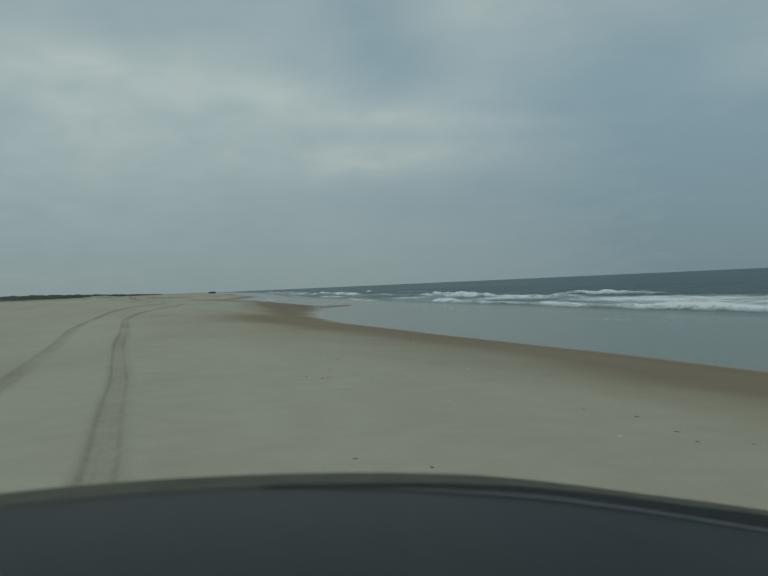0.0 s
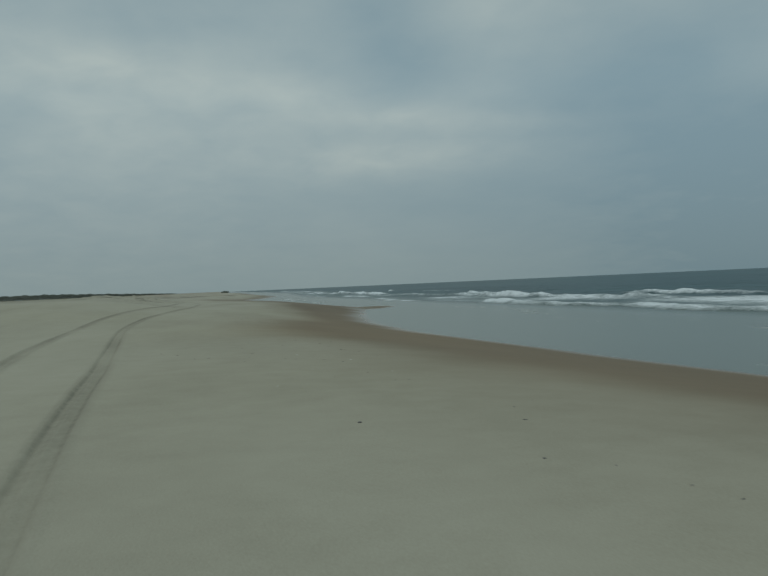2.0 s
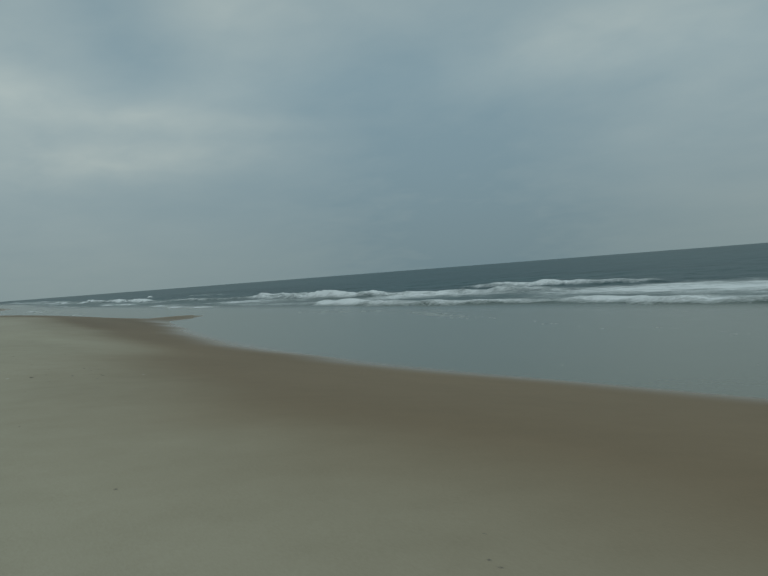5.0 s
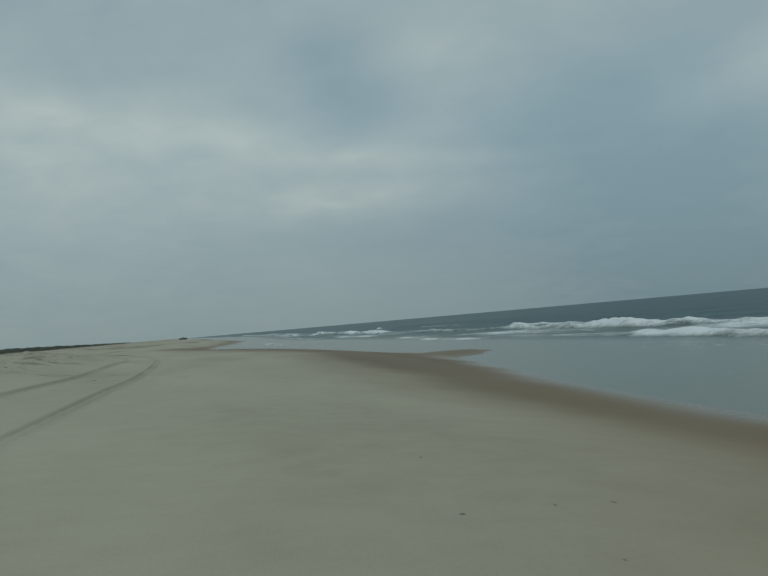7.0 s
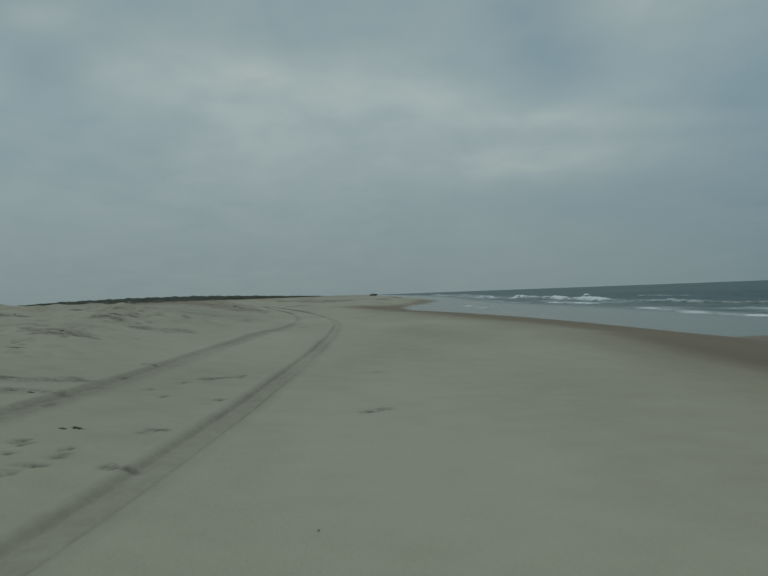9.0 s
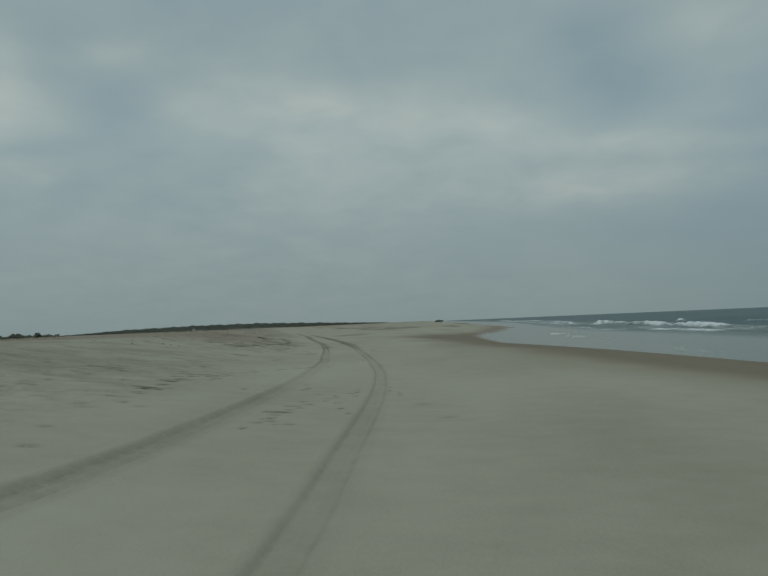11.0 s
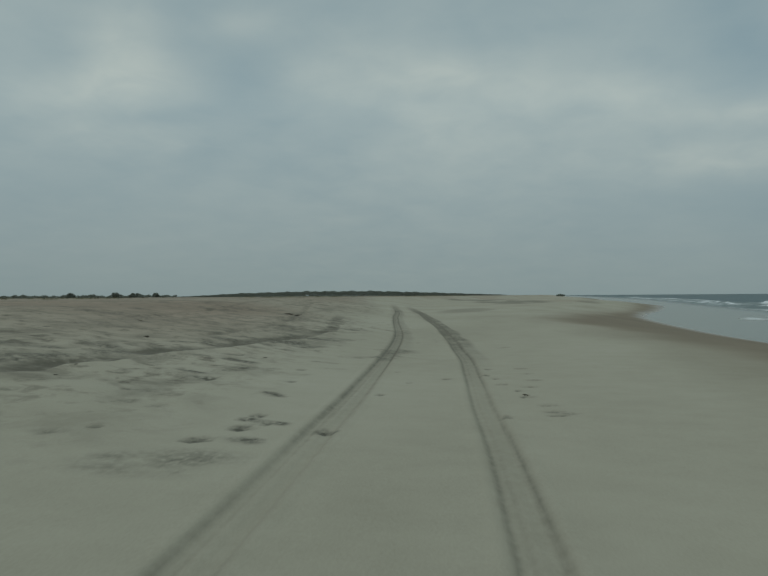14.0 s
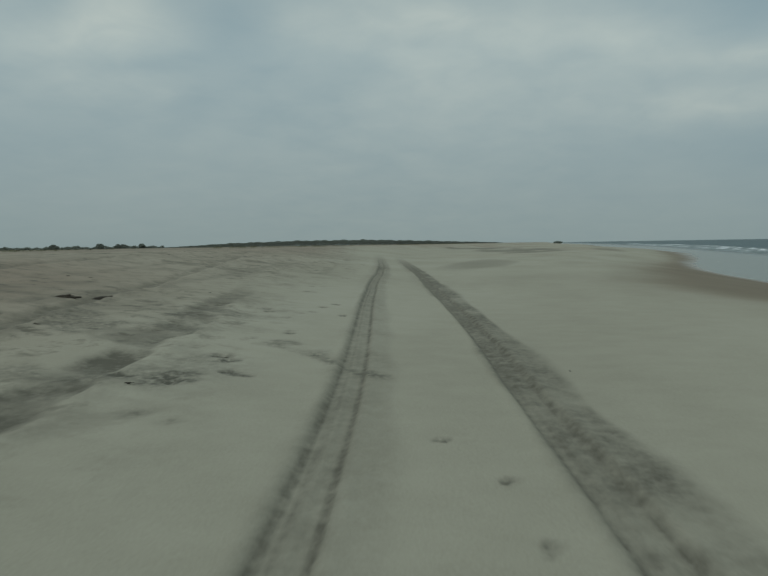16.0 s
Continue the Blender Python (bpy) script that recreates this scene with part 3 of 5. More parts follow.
# dark, disturbed sand: x0, y0, x1, y1, half width, strength
SCUFFS = [(-9.35, 135.0, -8.9, 135.2, 0.38, 0.75), (-9.15, 137.3, -9.0, 137.3, 0.20, 1.1), (-8.95, 136.3, -8.8, 136.3, 0.20, 1.0), (-10.2, 146.1, -9.55, 147.0, 0.34, 0.95), (-9.7, 148.6, -9.9, 149.2, 0.30, 0.6), (-12.8, 159.7, -12.0, 158.65, 0.24, 1.0),
          (-13.5, 156.1, -13.5, 156.8, 0.22, 1.0), (-13.0, 156.3, -12.95, 157.1, 0.26, 0.8), (-13.0, 158.0, -12.95, 158.15, 0.13, 1.3), (-12.65, 157.35, -12.5, 157.4, 0.13, 1.3), (-12.35, 147.1, -12.1, 148.4, 0.42, 1.0), (-12.3, 150.2, -11.85, 150.2, 0.28, 0.85), (-12.2, 151.1, -12.1, 151.6, 0.24, 0.75), (-12.16, 149.6, -11.8, 149.7, 0.28, 0.85), (-14.0, 147.5, -12.4, 147.6, 0.5, 0.85), (-13.2, 146.2, -12.4, 146.3, 0.4, 0.85), (-13.0, 145.0, -12.2, 145.3, 0.3, 0.75),
          (-12.44, 149.6, -12.07, 150.8, 0.28, 0.95), (-12.06, 150.4, -11.79, 151.6, 0.22, 0.85), (-12.29, 147.6, -12.12, 148.8, 0.25, 0.8), (-11.67, 147, -11.5, 148, 0.18, 0.7),
          (-11.82, 101, -9.02, 102.4, 0.6, 1.0), (-10.63, 103, -8.63, 104.2, 0.45, 0.9), (-9.4, 93.8, -8.2, 94.4, 0.4, 1.1), (-12.61, 97, -10.81, 98.2, 0.5, 0.8), (-8.62, 99, -7.62, 100, 0.4, 0.6), (-7.4, 88.6, -6.6, 89.2, 0.25, 0.7), (-6.9, 87.7, -6.3, 88.1, 0.2, 0.7),
          (-10.9, 119.9, -10.41, 119.7, 0.16, 0.60), (-9.73, 118.5, -9.23, 118.3, 0.16, 0.60), (-10.06, 116.4, -9.56, 116.2, 0.16, 0.60), (-9.78, 121.5, -9.18, 121.3, 0.16, 0.60), (-10.82, 125, -10.32, 124.9, 0.16, 0.60), (-11.23, 124.4, -10.73, 124.3, 0.16, 0.60),
          (-9.63, 118.5, -9.13, 118.3, 0.16, 0.60), (-9.96, 115.6, -9.46, 115.5, 0.16, 0.60), (-12.94, 160, -11.94, 158.6, 0.22, 0.75), (-11.94, 158.6, -11.33, 158, 0.18, 0.70), (-13.32, 156.1, -13.53, 157.2, 0.25, 0.70), (-13.03, 156.4, -12.83, 156.9, 0.28, 0.70),
          (-10.63, 132.7, -10.42, 133.3, 0.16, 0.80), (-11.02, 141.6, -10.93, 142, 0.10, 1.00), (-11.02, 141.6, -10.63, 142.2, 0.22, 0.50), (-10.16, 143.2, -9.87, 143.3, 0.14, 0.70), (-10.9, 139.9, -10.8, 140, 0.14, 0.90), (-9.75, 146.1, -10.23, 149.4, 0.14, 0.50),
          (-9.56, 146.4, -10.04, 149.5, 0.14, 0.50), (-12.84, 142.5, -12.45, 142.9, 0.15, 0.75), (-12.27, 143.4, -11.78, 143.6, 0.12, 0.75), (-12.89, 147.7, -12.63, 149.2, 0.22, 0.75), (-12.22, 141.7, -12.04, 142.4, 0.12, 0.75), (-11.84, 145.7, -11.54, 145.8, 0.10, 0.75),
          (-13.29, 144, -13.01, 144.7, 0.12, 0.75), (-12.35, 150.2, -12.27, 150.7, 0.22, 0.70), (-12.18, 151.1, -11.78, 151.1, 0.18, 0.70), (-13.43, 156.8, -13.33, 157.8, 0.15, 0.70), (-13.13, 149.3, -13.04, 149.8, 0.15, 0.70), (-12.5, 148.2, -12.3, 148.1, 0.20, 0.70),
          (-10.55, 129.2, -10.1, 128.9, 0.34, 0.75), (-10.1, 128.9, -9.45, 129.15, 0.22, 0.55), (-8.75, 126.9, -8.7, 127.5, 0.10, 0.75), (-8.35, 126.2, -8.2, 126.2, 0.09, 1.2),
          (-11.2, 134.3, -10.7, 134.1, 0.20, 0.95), (-10.6, 134.9, -10.3, 134.7, 0.11, 0.85), (-10.35, 133.7, -10.2, 133.9, 0.09, 0.7), (-9.75, 139.4, -9.55, 139.2, 0.22, 1.0), (-13.6, 141.7, -13.1, 141.5, 0.30, 0.8), (-12.9, 134.7, -12.6, 134.9, 0.14, 0.8),
          (-13.1, 138.0, -12.85, 141.4, 0.32, 0.8), (-14.4, 139.5, -13.6, 140.6, 0.30, 0.7), (-9.55, 129.0, -9.35, 129.2, 0.26, 0.7), (-8.95, 128.0, -8.7, 128.2, 0.12, 0.85), (-12.4, 132.5, -11.6, 132.7, 0.30, 0.6), (-15.4, 136.2, -14.9, 136.3, 0.25, 0.7),
          (-9.2, 137.3, -8.9, 137.3, 0.17, 1.25), (-9.0, 136.3, -8.75, 136.4, 0.13, 1.1), (-8.45, 137.2, -8.3, 137.15, 0.08, 1.3), (-9.1, 135.1, -8.85, 135.0, 0.22, 0.8), (-11.5, 142.5, -11.2, 142.5, 0.15, 1.0), (-11.55, 142.6, -11.3, 142.55, 0.11, 1.2), (-11.4, 140.4, -11.15, 140.4, 0.14, 0.95),
          (-12.9, 144.6, -12.6, 144.6, 0.14, 1.1), (-10.5, 144.2, -10.2, 144.25, 0.14, 0.9), (-10.1, 148.3, -9.8, 148.4, 0.26, 0.75), (-10.4, 148.8, -10.15, 149.0, 0.26, 0.75), (-13.8, 150.0, -13.2, 150.3, 0.40, 0.9), (-14.1, 154.8, -13.6, 155.3, 0.40, 0.8), (-15.1, 161.0, -14.6, 162.2, 0.45, 0.7),
          (-8.8, 93.8, -8.3, 94.0, 0.15, 1.2),
          (-8.1, 111.6, -7.85, 111.7, 0.10, 1.0), (-8.15, 112.5, -7.9, 112.6, 0.08, 1.2), (-8.0, 112.3, -7.8, 112.4, 0.07, 1.2), (-8.35, 113.4, -8.05, 113.5, 0.10, 1.0), (-8.45, 114.6, -8.3, 114.7, 0.09, 0.9), (-8.6, 115.3, -8.25, 115.5, 0.10, 1.1), (-8.6, 116.3, -8.4, 116.35, 0.09, 1.0),
          (-8.75, 117.2, -8.4, 117.35, 0.12, 1.1), (-8.3, 117.6, -8.1, 117.7, 0.09, 1.0), (-8.4, 118.6, -8.1, 118.8, 0.10, 1.0), (-10.2, 122.3, -9.95, 122.4, 0.14, 0.9), (-11.9, 126.2, -11.4, 126.3, 0.16, 0.9), (-10.5, 116.7, -10.0, 116.8, 0.2, 0.8), (-10.4, 117.5, -10.1, 117.6, 0.16, 0.8),
          (-5.65, 111.45, -5.48, 111.5, 0.09, 1.0), (-5.3, 110.05, -5.12, 110.15, 0.09, 1.0), (-5.55, 112.4, -5.42, 112.5, 0.07, 0.9), (-3.58, 113.05, -3.42, 113.1, 0.07, 0.9), (-16.5, 133.0, -15.8, 133.1, 0.3, 0.9), (-21.7, 139.9, -21.0, 139.9, 0.3, 1.2), (-17.8, 141.2, -17.4, 141.0, 0.3, 1.2), (-10.3, 97.0, -10.0, 97.0, 0.22, 0.9), (-9.9, 101.4, -9.4, 101.6, 0.5, 0.8), (-9.7, 99.7, -9.3, 99.8, 0.3, 0.9), (-4.92, 86.1, -4.66, 86.15, 0.06, 0.8), (-7.45, 88.9, -7.2, 88.9, 0.10, 1.0), (-6.75, 89.5, -6.4, 89.2, 0.12, 0.9), (-6.5, 87.9, -6.25, 87.9, 0.09, 1.0), (-9.55, 100.2, -9.3, 101.6, 0.30, 0.9), (-8.6, 92.0, -8.5, 92.1, 0.15, 1.0), (-6.4, 92.0, -6.3, 92.05, 0.13, 1.0), (-14.45, 131.6, -14.2, 131.6, 0.22, 0.9), (-15.1, 130.6, -14.9, 130.6, 0.22, 0.9), (-14.0, 128.3, -13.8, 128.3, 0.2, 0.9),
          (-12.9, 128.7, -12.7, 128.7, 0.2, 0.9), (-10.75, 122.7, -10.55, 122.7, 0.17, 0.9), (-9.2, 120.2, -9.05, 120.2, 0.15, 1.0), (-9.5, 119.75, -9.4, 119.8, 0.13, 1.0), (-15.3, 132.7, -14.5, 131.9, 0.28, 0.9),
          (-8.6, 94.1, -8.4, 93.7, 0.12, 0.70), (-6.8, 87.8, -6.6, 87.8, 0.12, 0.70), (-5.2, 90.7, -4.8, 91.5, 0.12, 0.70), (-9.0, 94.5, -8.3, 94.0, 0.12, 0.70)]

# ------------------------------------------------------------------ ground


def axis(fine, reach):
    """Grid lines: even over the fine stretch, then ever wider out to the reach."""
    lo, hi, step = fine
    mid = list(np.arange(lo, hi + step / 2, step))
    out, d = [], step
    while (mid[-1] if not out else out[-1]) < reach[1]:
        d *= 1.12
        out.append((mid[-1] if not out else out[-1]) + d)
    low, d = [], step
    while (mid[0] if not low else low[-1]) > reach[0]:
        d *= 1.12
        low.append((mid[0] if not low else low[-1]) - d)
    return np.array(low[::-1] + mid + out)


def sheet(name, X, Y, z, fields, mat):
    """One welded sheet over the grid X, Y."""
    ny, nx = X.shape
    co = np.stack([X, Y, z(X, Y)], -1).reshape(-1, 3)
    i = np.arange(nx * ny).reshape(ny, nx)
    quads = np.stack([i[:-1, :-1], i[:-1, 1:], i[1:, 1:], i[1:, :-1]], -1).reshape(-1, 4)
    me = bpy.data.meshes.new(name)
    me.vertices.add(len(co))
    me.vertices.foreach_set("co", co.ravel())
    me.loops.add(quads.size)
    me.loops.foreach_set("vertex_index", quads.ravel())
    me.polygons.add(len(quads))
    me.polygons.foreach_set("loop_start", np.arange(0, quads.size, 4))
    me.polygons.foreach_set("loop_total", np.full(len(quads), 4))
    me.polygons.foreach_set("use_smooth", np.ones(len(quads), bool))
    me.update(calc_edges=True)
    for key, f in fields.items():
        at = me.attributes.new(key, "FLOAT", "POINT")
        at.data.foreach_set("value", f(X, Y).ravel().astype(np.float32))
    me.materials.append(mat)
    return new(name, me)


def rut_profile(x, y, centre, seed, single):
    """A tyre track: pressed lane, lug lines along it, small berms; gives height and dampness."""
    d = (x - centre(y)) + 0.03 * value_noise(y, y * 0, 3.5, seed)
    a = np.abs(d)
    press = -0.030 * (1 - smooth(a, 0.11, 0.17)) + 0.011 * np.exp(-((a - 0.21) / 0.05) ** 2) + 0.010 * np.exp(-(d / 0.035) ** 2)
    on = smooth(y, -60, -30) * (1 - smooth(y, 188, 225)) * (1 - (0.42 if single else 0.25) * smooth(y, 113, 119) * (1 - smooth(y, 126, 134)))
    late = smooth(y, 138, 150)
    pair = np.exp(-((d - 0.12) / 0.022) ** 2) + 0.8 * np.exp(-((d + 0.12) / 0.022) ** 2) + 0.3 * np.exp(-((d + 0.04) / 0.02) ** 2)
    one = 0.95 * np.exp(-((d + 0.10) / 0.024) ** 2) + 0.85 * np.exp(-((d + 0.04) / 0.022) ** 2) + 0.25 * np.exp(-((d - 0.14) / 0.05) ** 2)
    edge = 0.95 * np.exp(-((d + 0.14) / 0.03) ** 2) + 0.6 * np.exp(-((d + 0.06) / 0.02) ** 2) + 0.35 * np.exp(-((d - 0.15) / 0.045) ** 2)
    mid_way = smooth(y, 120, 128)
    lines = ((one * (1 - mid_way) + edge * mid_way) * (1 - late) + pair * 1.75 * late) if single else pair
    early = 1 - smooth(y, 108, 120)
    tread = (0.22 + 0.04 * late + 0.12 * early) * (1 - smooth(a, 0.13, 0.24 + 0.06 * early))
    soft = 0.75 + 0.40 * value_noise(x * 0.2, y, 5.0, seed + 1) + 0.14 * value_noise(x * 0.5, y, 0.9, seed + 3)
    churn = smooth(y, 143, 156) * (0.30 if single else 0.78)
    a2 = np.abs(d - (0.10 if single else 0.15))
    wide = (1 - smooth(a2, 0.24, 0.40 + 0.10 * value_noise(y, y * 0, 1.6, seed + 2))) * churn * np.clip(0.9 + 0.4 * value_noise(x, y, 1.1, seed + 4) + 0.3 * value_noise(x, y, 0.35, seed + 5), 0, 1.3)
    far_blur = 0.4 * smooth(y, 160, 200) * (1 - smooth(a, 0.2, 0.6))
    return press * on, np.clip((lines * (0.58 - 0.26 * early) + tread) * soft + wide + far_blur, 0, 1) * on


OLD_TRACKS = [(-2.6, 0.45), (-4.3, 0.5), (-6.4, 0.4), (-8.2, 0.5), (-11.0, 0.35), (-12.8, 0.4), (-16.0, 0.35), (2.4, 0.10)]   # wind-worn tracks beside the ruts


def old_track(x, y, off):
    """A blurred, broken track that runs beside the left rut."""
    seed = int(abs(off) * 10)
    d = x - rut_left(y) - off - 0.9 * value_noise(y, y * 0, 30.0, 100 + seed)
    broken = smooth(value_noise(x * 0.3, y, 6.0, 200 + seed) + 0.6 * value_noise(x, y, 0.8, 300 + seed), -0.25, 0.7)
    return np.exp(-(d / 0.17) ** 2) * broken * smooth(y, 116, 142) * (1 - smooth(y, 200, 240))


deep_track = curve([(-300, -9), (138, -12.5), (147, -12.75), (150.3, -12.75), (151.6, -12.83), (153.4, -13.08), (154.9, -13.27), (158, -13.92), (161.8, -14.85), (166, -15.9), (180, -19.3), (300, -40)], 1.0)
side_track = curve([(-300, -10), (140, -13.0), (148, -13.9), (152.8, -14.54), (155, -15.03), (158.7, -15.84), (166, -17.6), (180, -21.5), (300, -46)], 1.0)
upper_track = curve([(-300, -13), (146, -16.2), (153, -17.3), (158, -18.3), (164, -19.8), (180, -24), (300, -51)], 1.0)


def worn_track(x, y, centre, half, first, last, seed):
    """A churned old track: gives the trough and the pale berm beside it."""
    d = x - centre(y) + 0.12 * value_noise(x, y, 1.3, seed) + 0.05 * value_noise(x, y, 0.35, seed + 1)
    on = smooth(y, first, first + 6) * (1 - smooth(y, last - 14, last))
    ragged = np.clip(0.72 + 0.45 * value_noise(x, y, 1.6, seed + 2) + 0.4 * value_noise(x, y, 0.4, seed + 3), 0, 1.1)
    return (1 - smooth(np.abs(d), half * 0.55, half)) * on * ragged, np.exp(-((d - half * 1.25) / (half * 0.4)) ** 2) * on


WORN = [(deep_track, 0.27, 134.0, 171.0, 400), (side_track, 0.18, 143.0, 190.0, 410), (upper_track, 0.18, 144.0, 188.0, 420)]


def print_shape(x, y, px, py, r):
    """Squared distance from a print's middle, in a ragged oval."""
    w = 1.0 + 0.55 * value_noise(x, y, 0.11, 15) + 0.35 * value_noise(x, y, 0.05, 16)
    return (((x - px) / (0.72 * r)) ** 2 + ((y - py) / (r * 1.25)) ** 2) * w


def ground_z(x, y):
    z = base_height(x, y)
    for c, half, first, last, seed in WORN:
        trough, berm = worn_track(x, y, c, half, first, last, seed)
        z = z - 0.045 * trough + 0.022 * berm
    trod = ground_trod(x, y)
    z = z + trod * (0.016 * value_noise(x, y, 0.8, 61) + 0.010 * value_noise(x, y, 0.35, 62))
    for c, s, one in ((rut_right, 11, False), (rut_left, 21, True)):
        z = z + rut_profile(x, y, c, s, one)[0]
    rows = y[:, 0]
    for px, py, r, k in PRINTS:
        i0, i1 = np.searchsorted(rows, (py - 4 * r, py + 4 * r))
        if i0 == i1:
            continue
        d2 = print_shape(x[i0:i1], y[i0:i1], px, py, r)
        z[i0:i1] += np.where(d2 < 8, -0.02 * k * np.exp(-d2) + 0.004 * k * np.exp(-(np.sqrt(d2) - 1.5) ** 2 / 0.1), 0)
    for off, k in OLD_TRACKS:
        z = z - 0.012 * k * old_track(x, y, off)
    return z


def ground_wet_dim(x, y):
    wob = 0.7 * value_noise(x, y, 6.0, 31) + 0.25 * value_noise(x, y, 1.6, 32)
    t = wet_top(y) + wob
    # widest term: damp sand, plus windscreen and lens dimming painted in
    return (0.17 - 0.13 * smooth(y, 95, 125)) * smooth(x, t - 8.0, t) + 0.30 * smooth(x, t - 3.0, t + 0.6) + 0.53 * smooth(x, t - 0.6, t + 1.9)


def ground_shine(x, y):
    """The film that each wave leaves above the water's edge."""
    u = x - water_edge(y) + 0.5 * value_noise(x, y, 4.0, 33)
    v = smooth(u, -2.6, 0.3)
    for mx, my, rx, ry, h in SPITS:
        v = v * (1 - 0.9 * np.exp(-((x - mx - 0.10 * (y - my)) / (1.3 * rx)) ** 2 - ((y - my) / (1.3 * ry)) ** 2))
    return v


def ground_ochre(x, y):
    """Iron-stained wet sand along the first stretch of the shore."""
    return (0.75 + 0.3 * value_noise(x, y, 9.0, 34)) * (1 - smooth(y, 66, 104)) * (0.55 + 0.45 * smooth(y, 14, 34))


def ground_trod(x, y):
    """Where feet, wheels and wind have worked the dry sand."""
    off = rut_left(y) - x
    a = smooth(off, 0.4, 3.0) * smooth(y, 122, 144) + 0.5 * smooth(off, 0.6, 3.2) * smooth(y, 82, 92) * (1 - smooth(y, 122, 146))
    return np.clip(a * (0.75 + 0.5 * value_noise(x, y, 7.0, 63)), 0, 1) * (1 - 0.6 * smooth(-x, 60, 160))


def ground_brown(x, y):
    """Older, browner sand up the beach."""
    off = rut_left(y) - x
    a = smooth(y, 134, 156) * smooth(off, 0.8, 6.5) + 0.7 * smooth(-x, 16, 45) * smooth(y, 85, 130) * (1 - smooth(y, 140, 168))
    b = 0.8 * smooth(y, 205, 260) * (1 - smooth(x - wet_top(y), -12, -5)) * smooth(value_noise(x, y, 22.0, 65), -0.3, 0.4)
    return np.clip(np.maximum(a, b) * (0.8 + 0.45 * value_noise(x, y * 0.7, 11.0, 64)), 0, 1)


def ground_damp_dim(x, y):
    """Damp sand laid open in the tracks, and a broad dimming painted on inland."""
    v = np.zeros_like(x)
    for c, half, first, last, seed in WORN:
        v = np.maximum(v, (1.5 if half > 0.2 else 0.65) * worn_track(x, y, c, half, first, last, seed)[0])
    for c, s, one in ((rut_right, 11, False), (rut_left, 21, True)):
        v = np.maximum(v, rut_profile(x, y, c, s, one)[1])
    for off, k in OLD_TRACKS:
        v = np.maximum(v, 0.7 * k * old_track(x, y, off))
    for mx, my, rx, ry, k in ((-15.0, 300, 7.5, 42, 0.8), (-28.0, 360, 9.0, 30, 0.8), (-14.5, 203, 2.0, 15, 0.4), (-1.0, 292, 1.8, 30, 0.6)):
        v = np.maximum(v, k * (1 - smooth(((x - mx) / rx) ** 2 + ((y - my) / ry) ** 2 + 0.9 * value_noise(x, y * 0.3, 3.0, 48), 0.3, 1.3)))
    # inland: darker damp sand, with windscreen and lens dimming put into the colour
    inland = 0.40 * smooth(-x, 15, 60) * (1 - 0.6 * smooth(y, 135, 160)) + 0.30 * smooth(rut_left(y) - x, 0.6, 8.0) * smooth(y, 84, 125) * (1 - 0.7 * smooth(y, 138, 156))
    return np.clip(np.maximum(v, inland * (0.7 + 0.6 * value_noise(x, y, 14.0, 43))), 0, 1.5)


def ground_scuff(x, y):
    """Kicked-up and broken sand in scuffs and worked patches; prints darker towards their middle."""
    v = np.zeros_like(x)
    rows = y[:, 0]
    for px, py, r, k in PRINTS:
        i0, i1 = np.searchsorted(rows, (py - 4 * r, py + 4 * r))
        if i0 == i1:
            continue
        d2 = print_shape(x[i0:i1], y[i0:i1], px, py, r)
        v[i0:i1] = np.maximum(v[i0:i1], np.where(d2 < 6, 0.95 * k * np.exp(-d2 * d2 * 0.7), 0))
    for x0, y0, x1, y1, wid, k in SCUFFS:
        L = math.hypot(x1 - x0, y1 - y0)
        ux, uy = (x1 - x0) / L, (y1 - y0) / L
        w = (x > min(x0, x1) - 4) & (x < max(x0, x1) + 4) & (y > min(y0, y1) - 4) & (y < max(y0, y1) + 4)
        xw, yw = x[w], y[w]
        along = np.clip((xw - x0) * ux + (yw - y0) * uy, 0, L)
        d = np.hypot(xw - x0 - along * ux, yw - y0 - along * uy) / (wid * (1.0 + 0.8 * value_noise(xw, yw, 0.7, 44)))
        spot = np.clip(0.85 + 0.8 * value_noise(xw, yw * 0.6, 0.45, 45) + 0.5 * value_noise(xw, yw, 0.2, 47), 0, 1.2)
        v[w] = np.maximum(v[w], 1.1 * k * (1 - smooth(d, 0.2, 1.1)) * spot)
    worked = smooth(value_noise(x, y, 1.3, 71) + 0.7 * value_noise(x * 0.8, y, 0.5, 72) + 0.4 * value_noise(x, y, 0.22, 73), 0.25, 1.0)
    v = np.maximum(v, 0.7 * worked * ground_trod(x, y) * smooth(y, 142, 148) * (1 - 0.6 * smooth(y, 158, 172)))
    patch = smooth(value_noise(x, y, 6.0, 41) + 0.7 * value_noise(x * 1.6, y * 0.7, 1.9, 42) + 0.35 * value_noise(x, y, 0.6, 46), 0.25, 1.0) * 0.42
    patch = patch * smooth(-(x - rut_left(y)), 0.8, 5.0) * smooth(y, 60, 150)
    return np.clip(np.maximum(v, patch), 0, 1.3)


def rut_columns():
    """Column offsets: close together along both tracks, wider away from them."""
    c = set()
    for centre in (-3.0, 0.0):
        c.update(np.round(centre + np.arange(-0.56, 0.561, 0.028), 4))
    c.update(np.round(np.arange(-20.0, -11.0, 0.15), 4))
    c.update(np.round(np.arange(-11.0, -3.58, 0.07), 4))
    c.update(np.round(np.arange(-2.4, -0.6, 0.11), 4))
    c.update(np.round(np.arange(0.62, 22.0, 0.17), 4))
    return np.array(sorted(c))


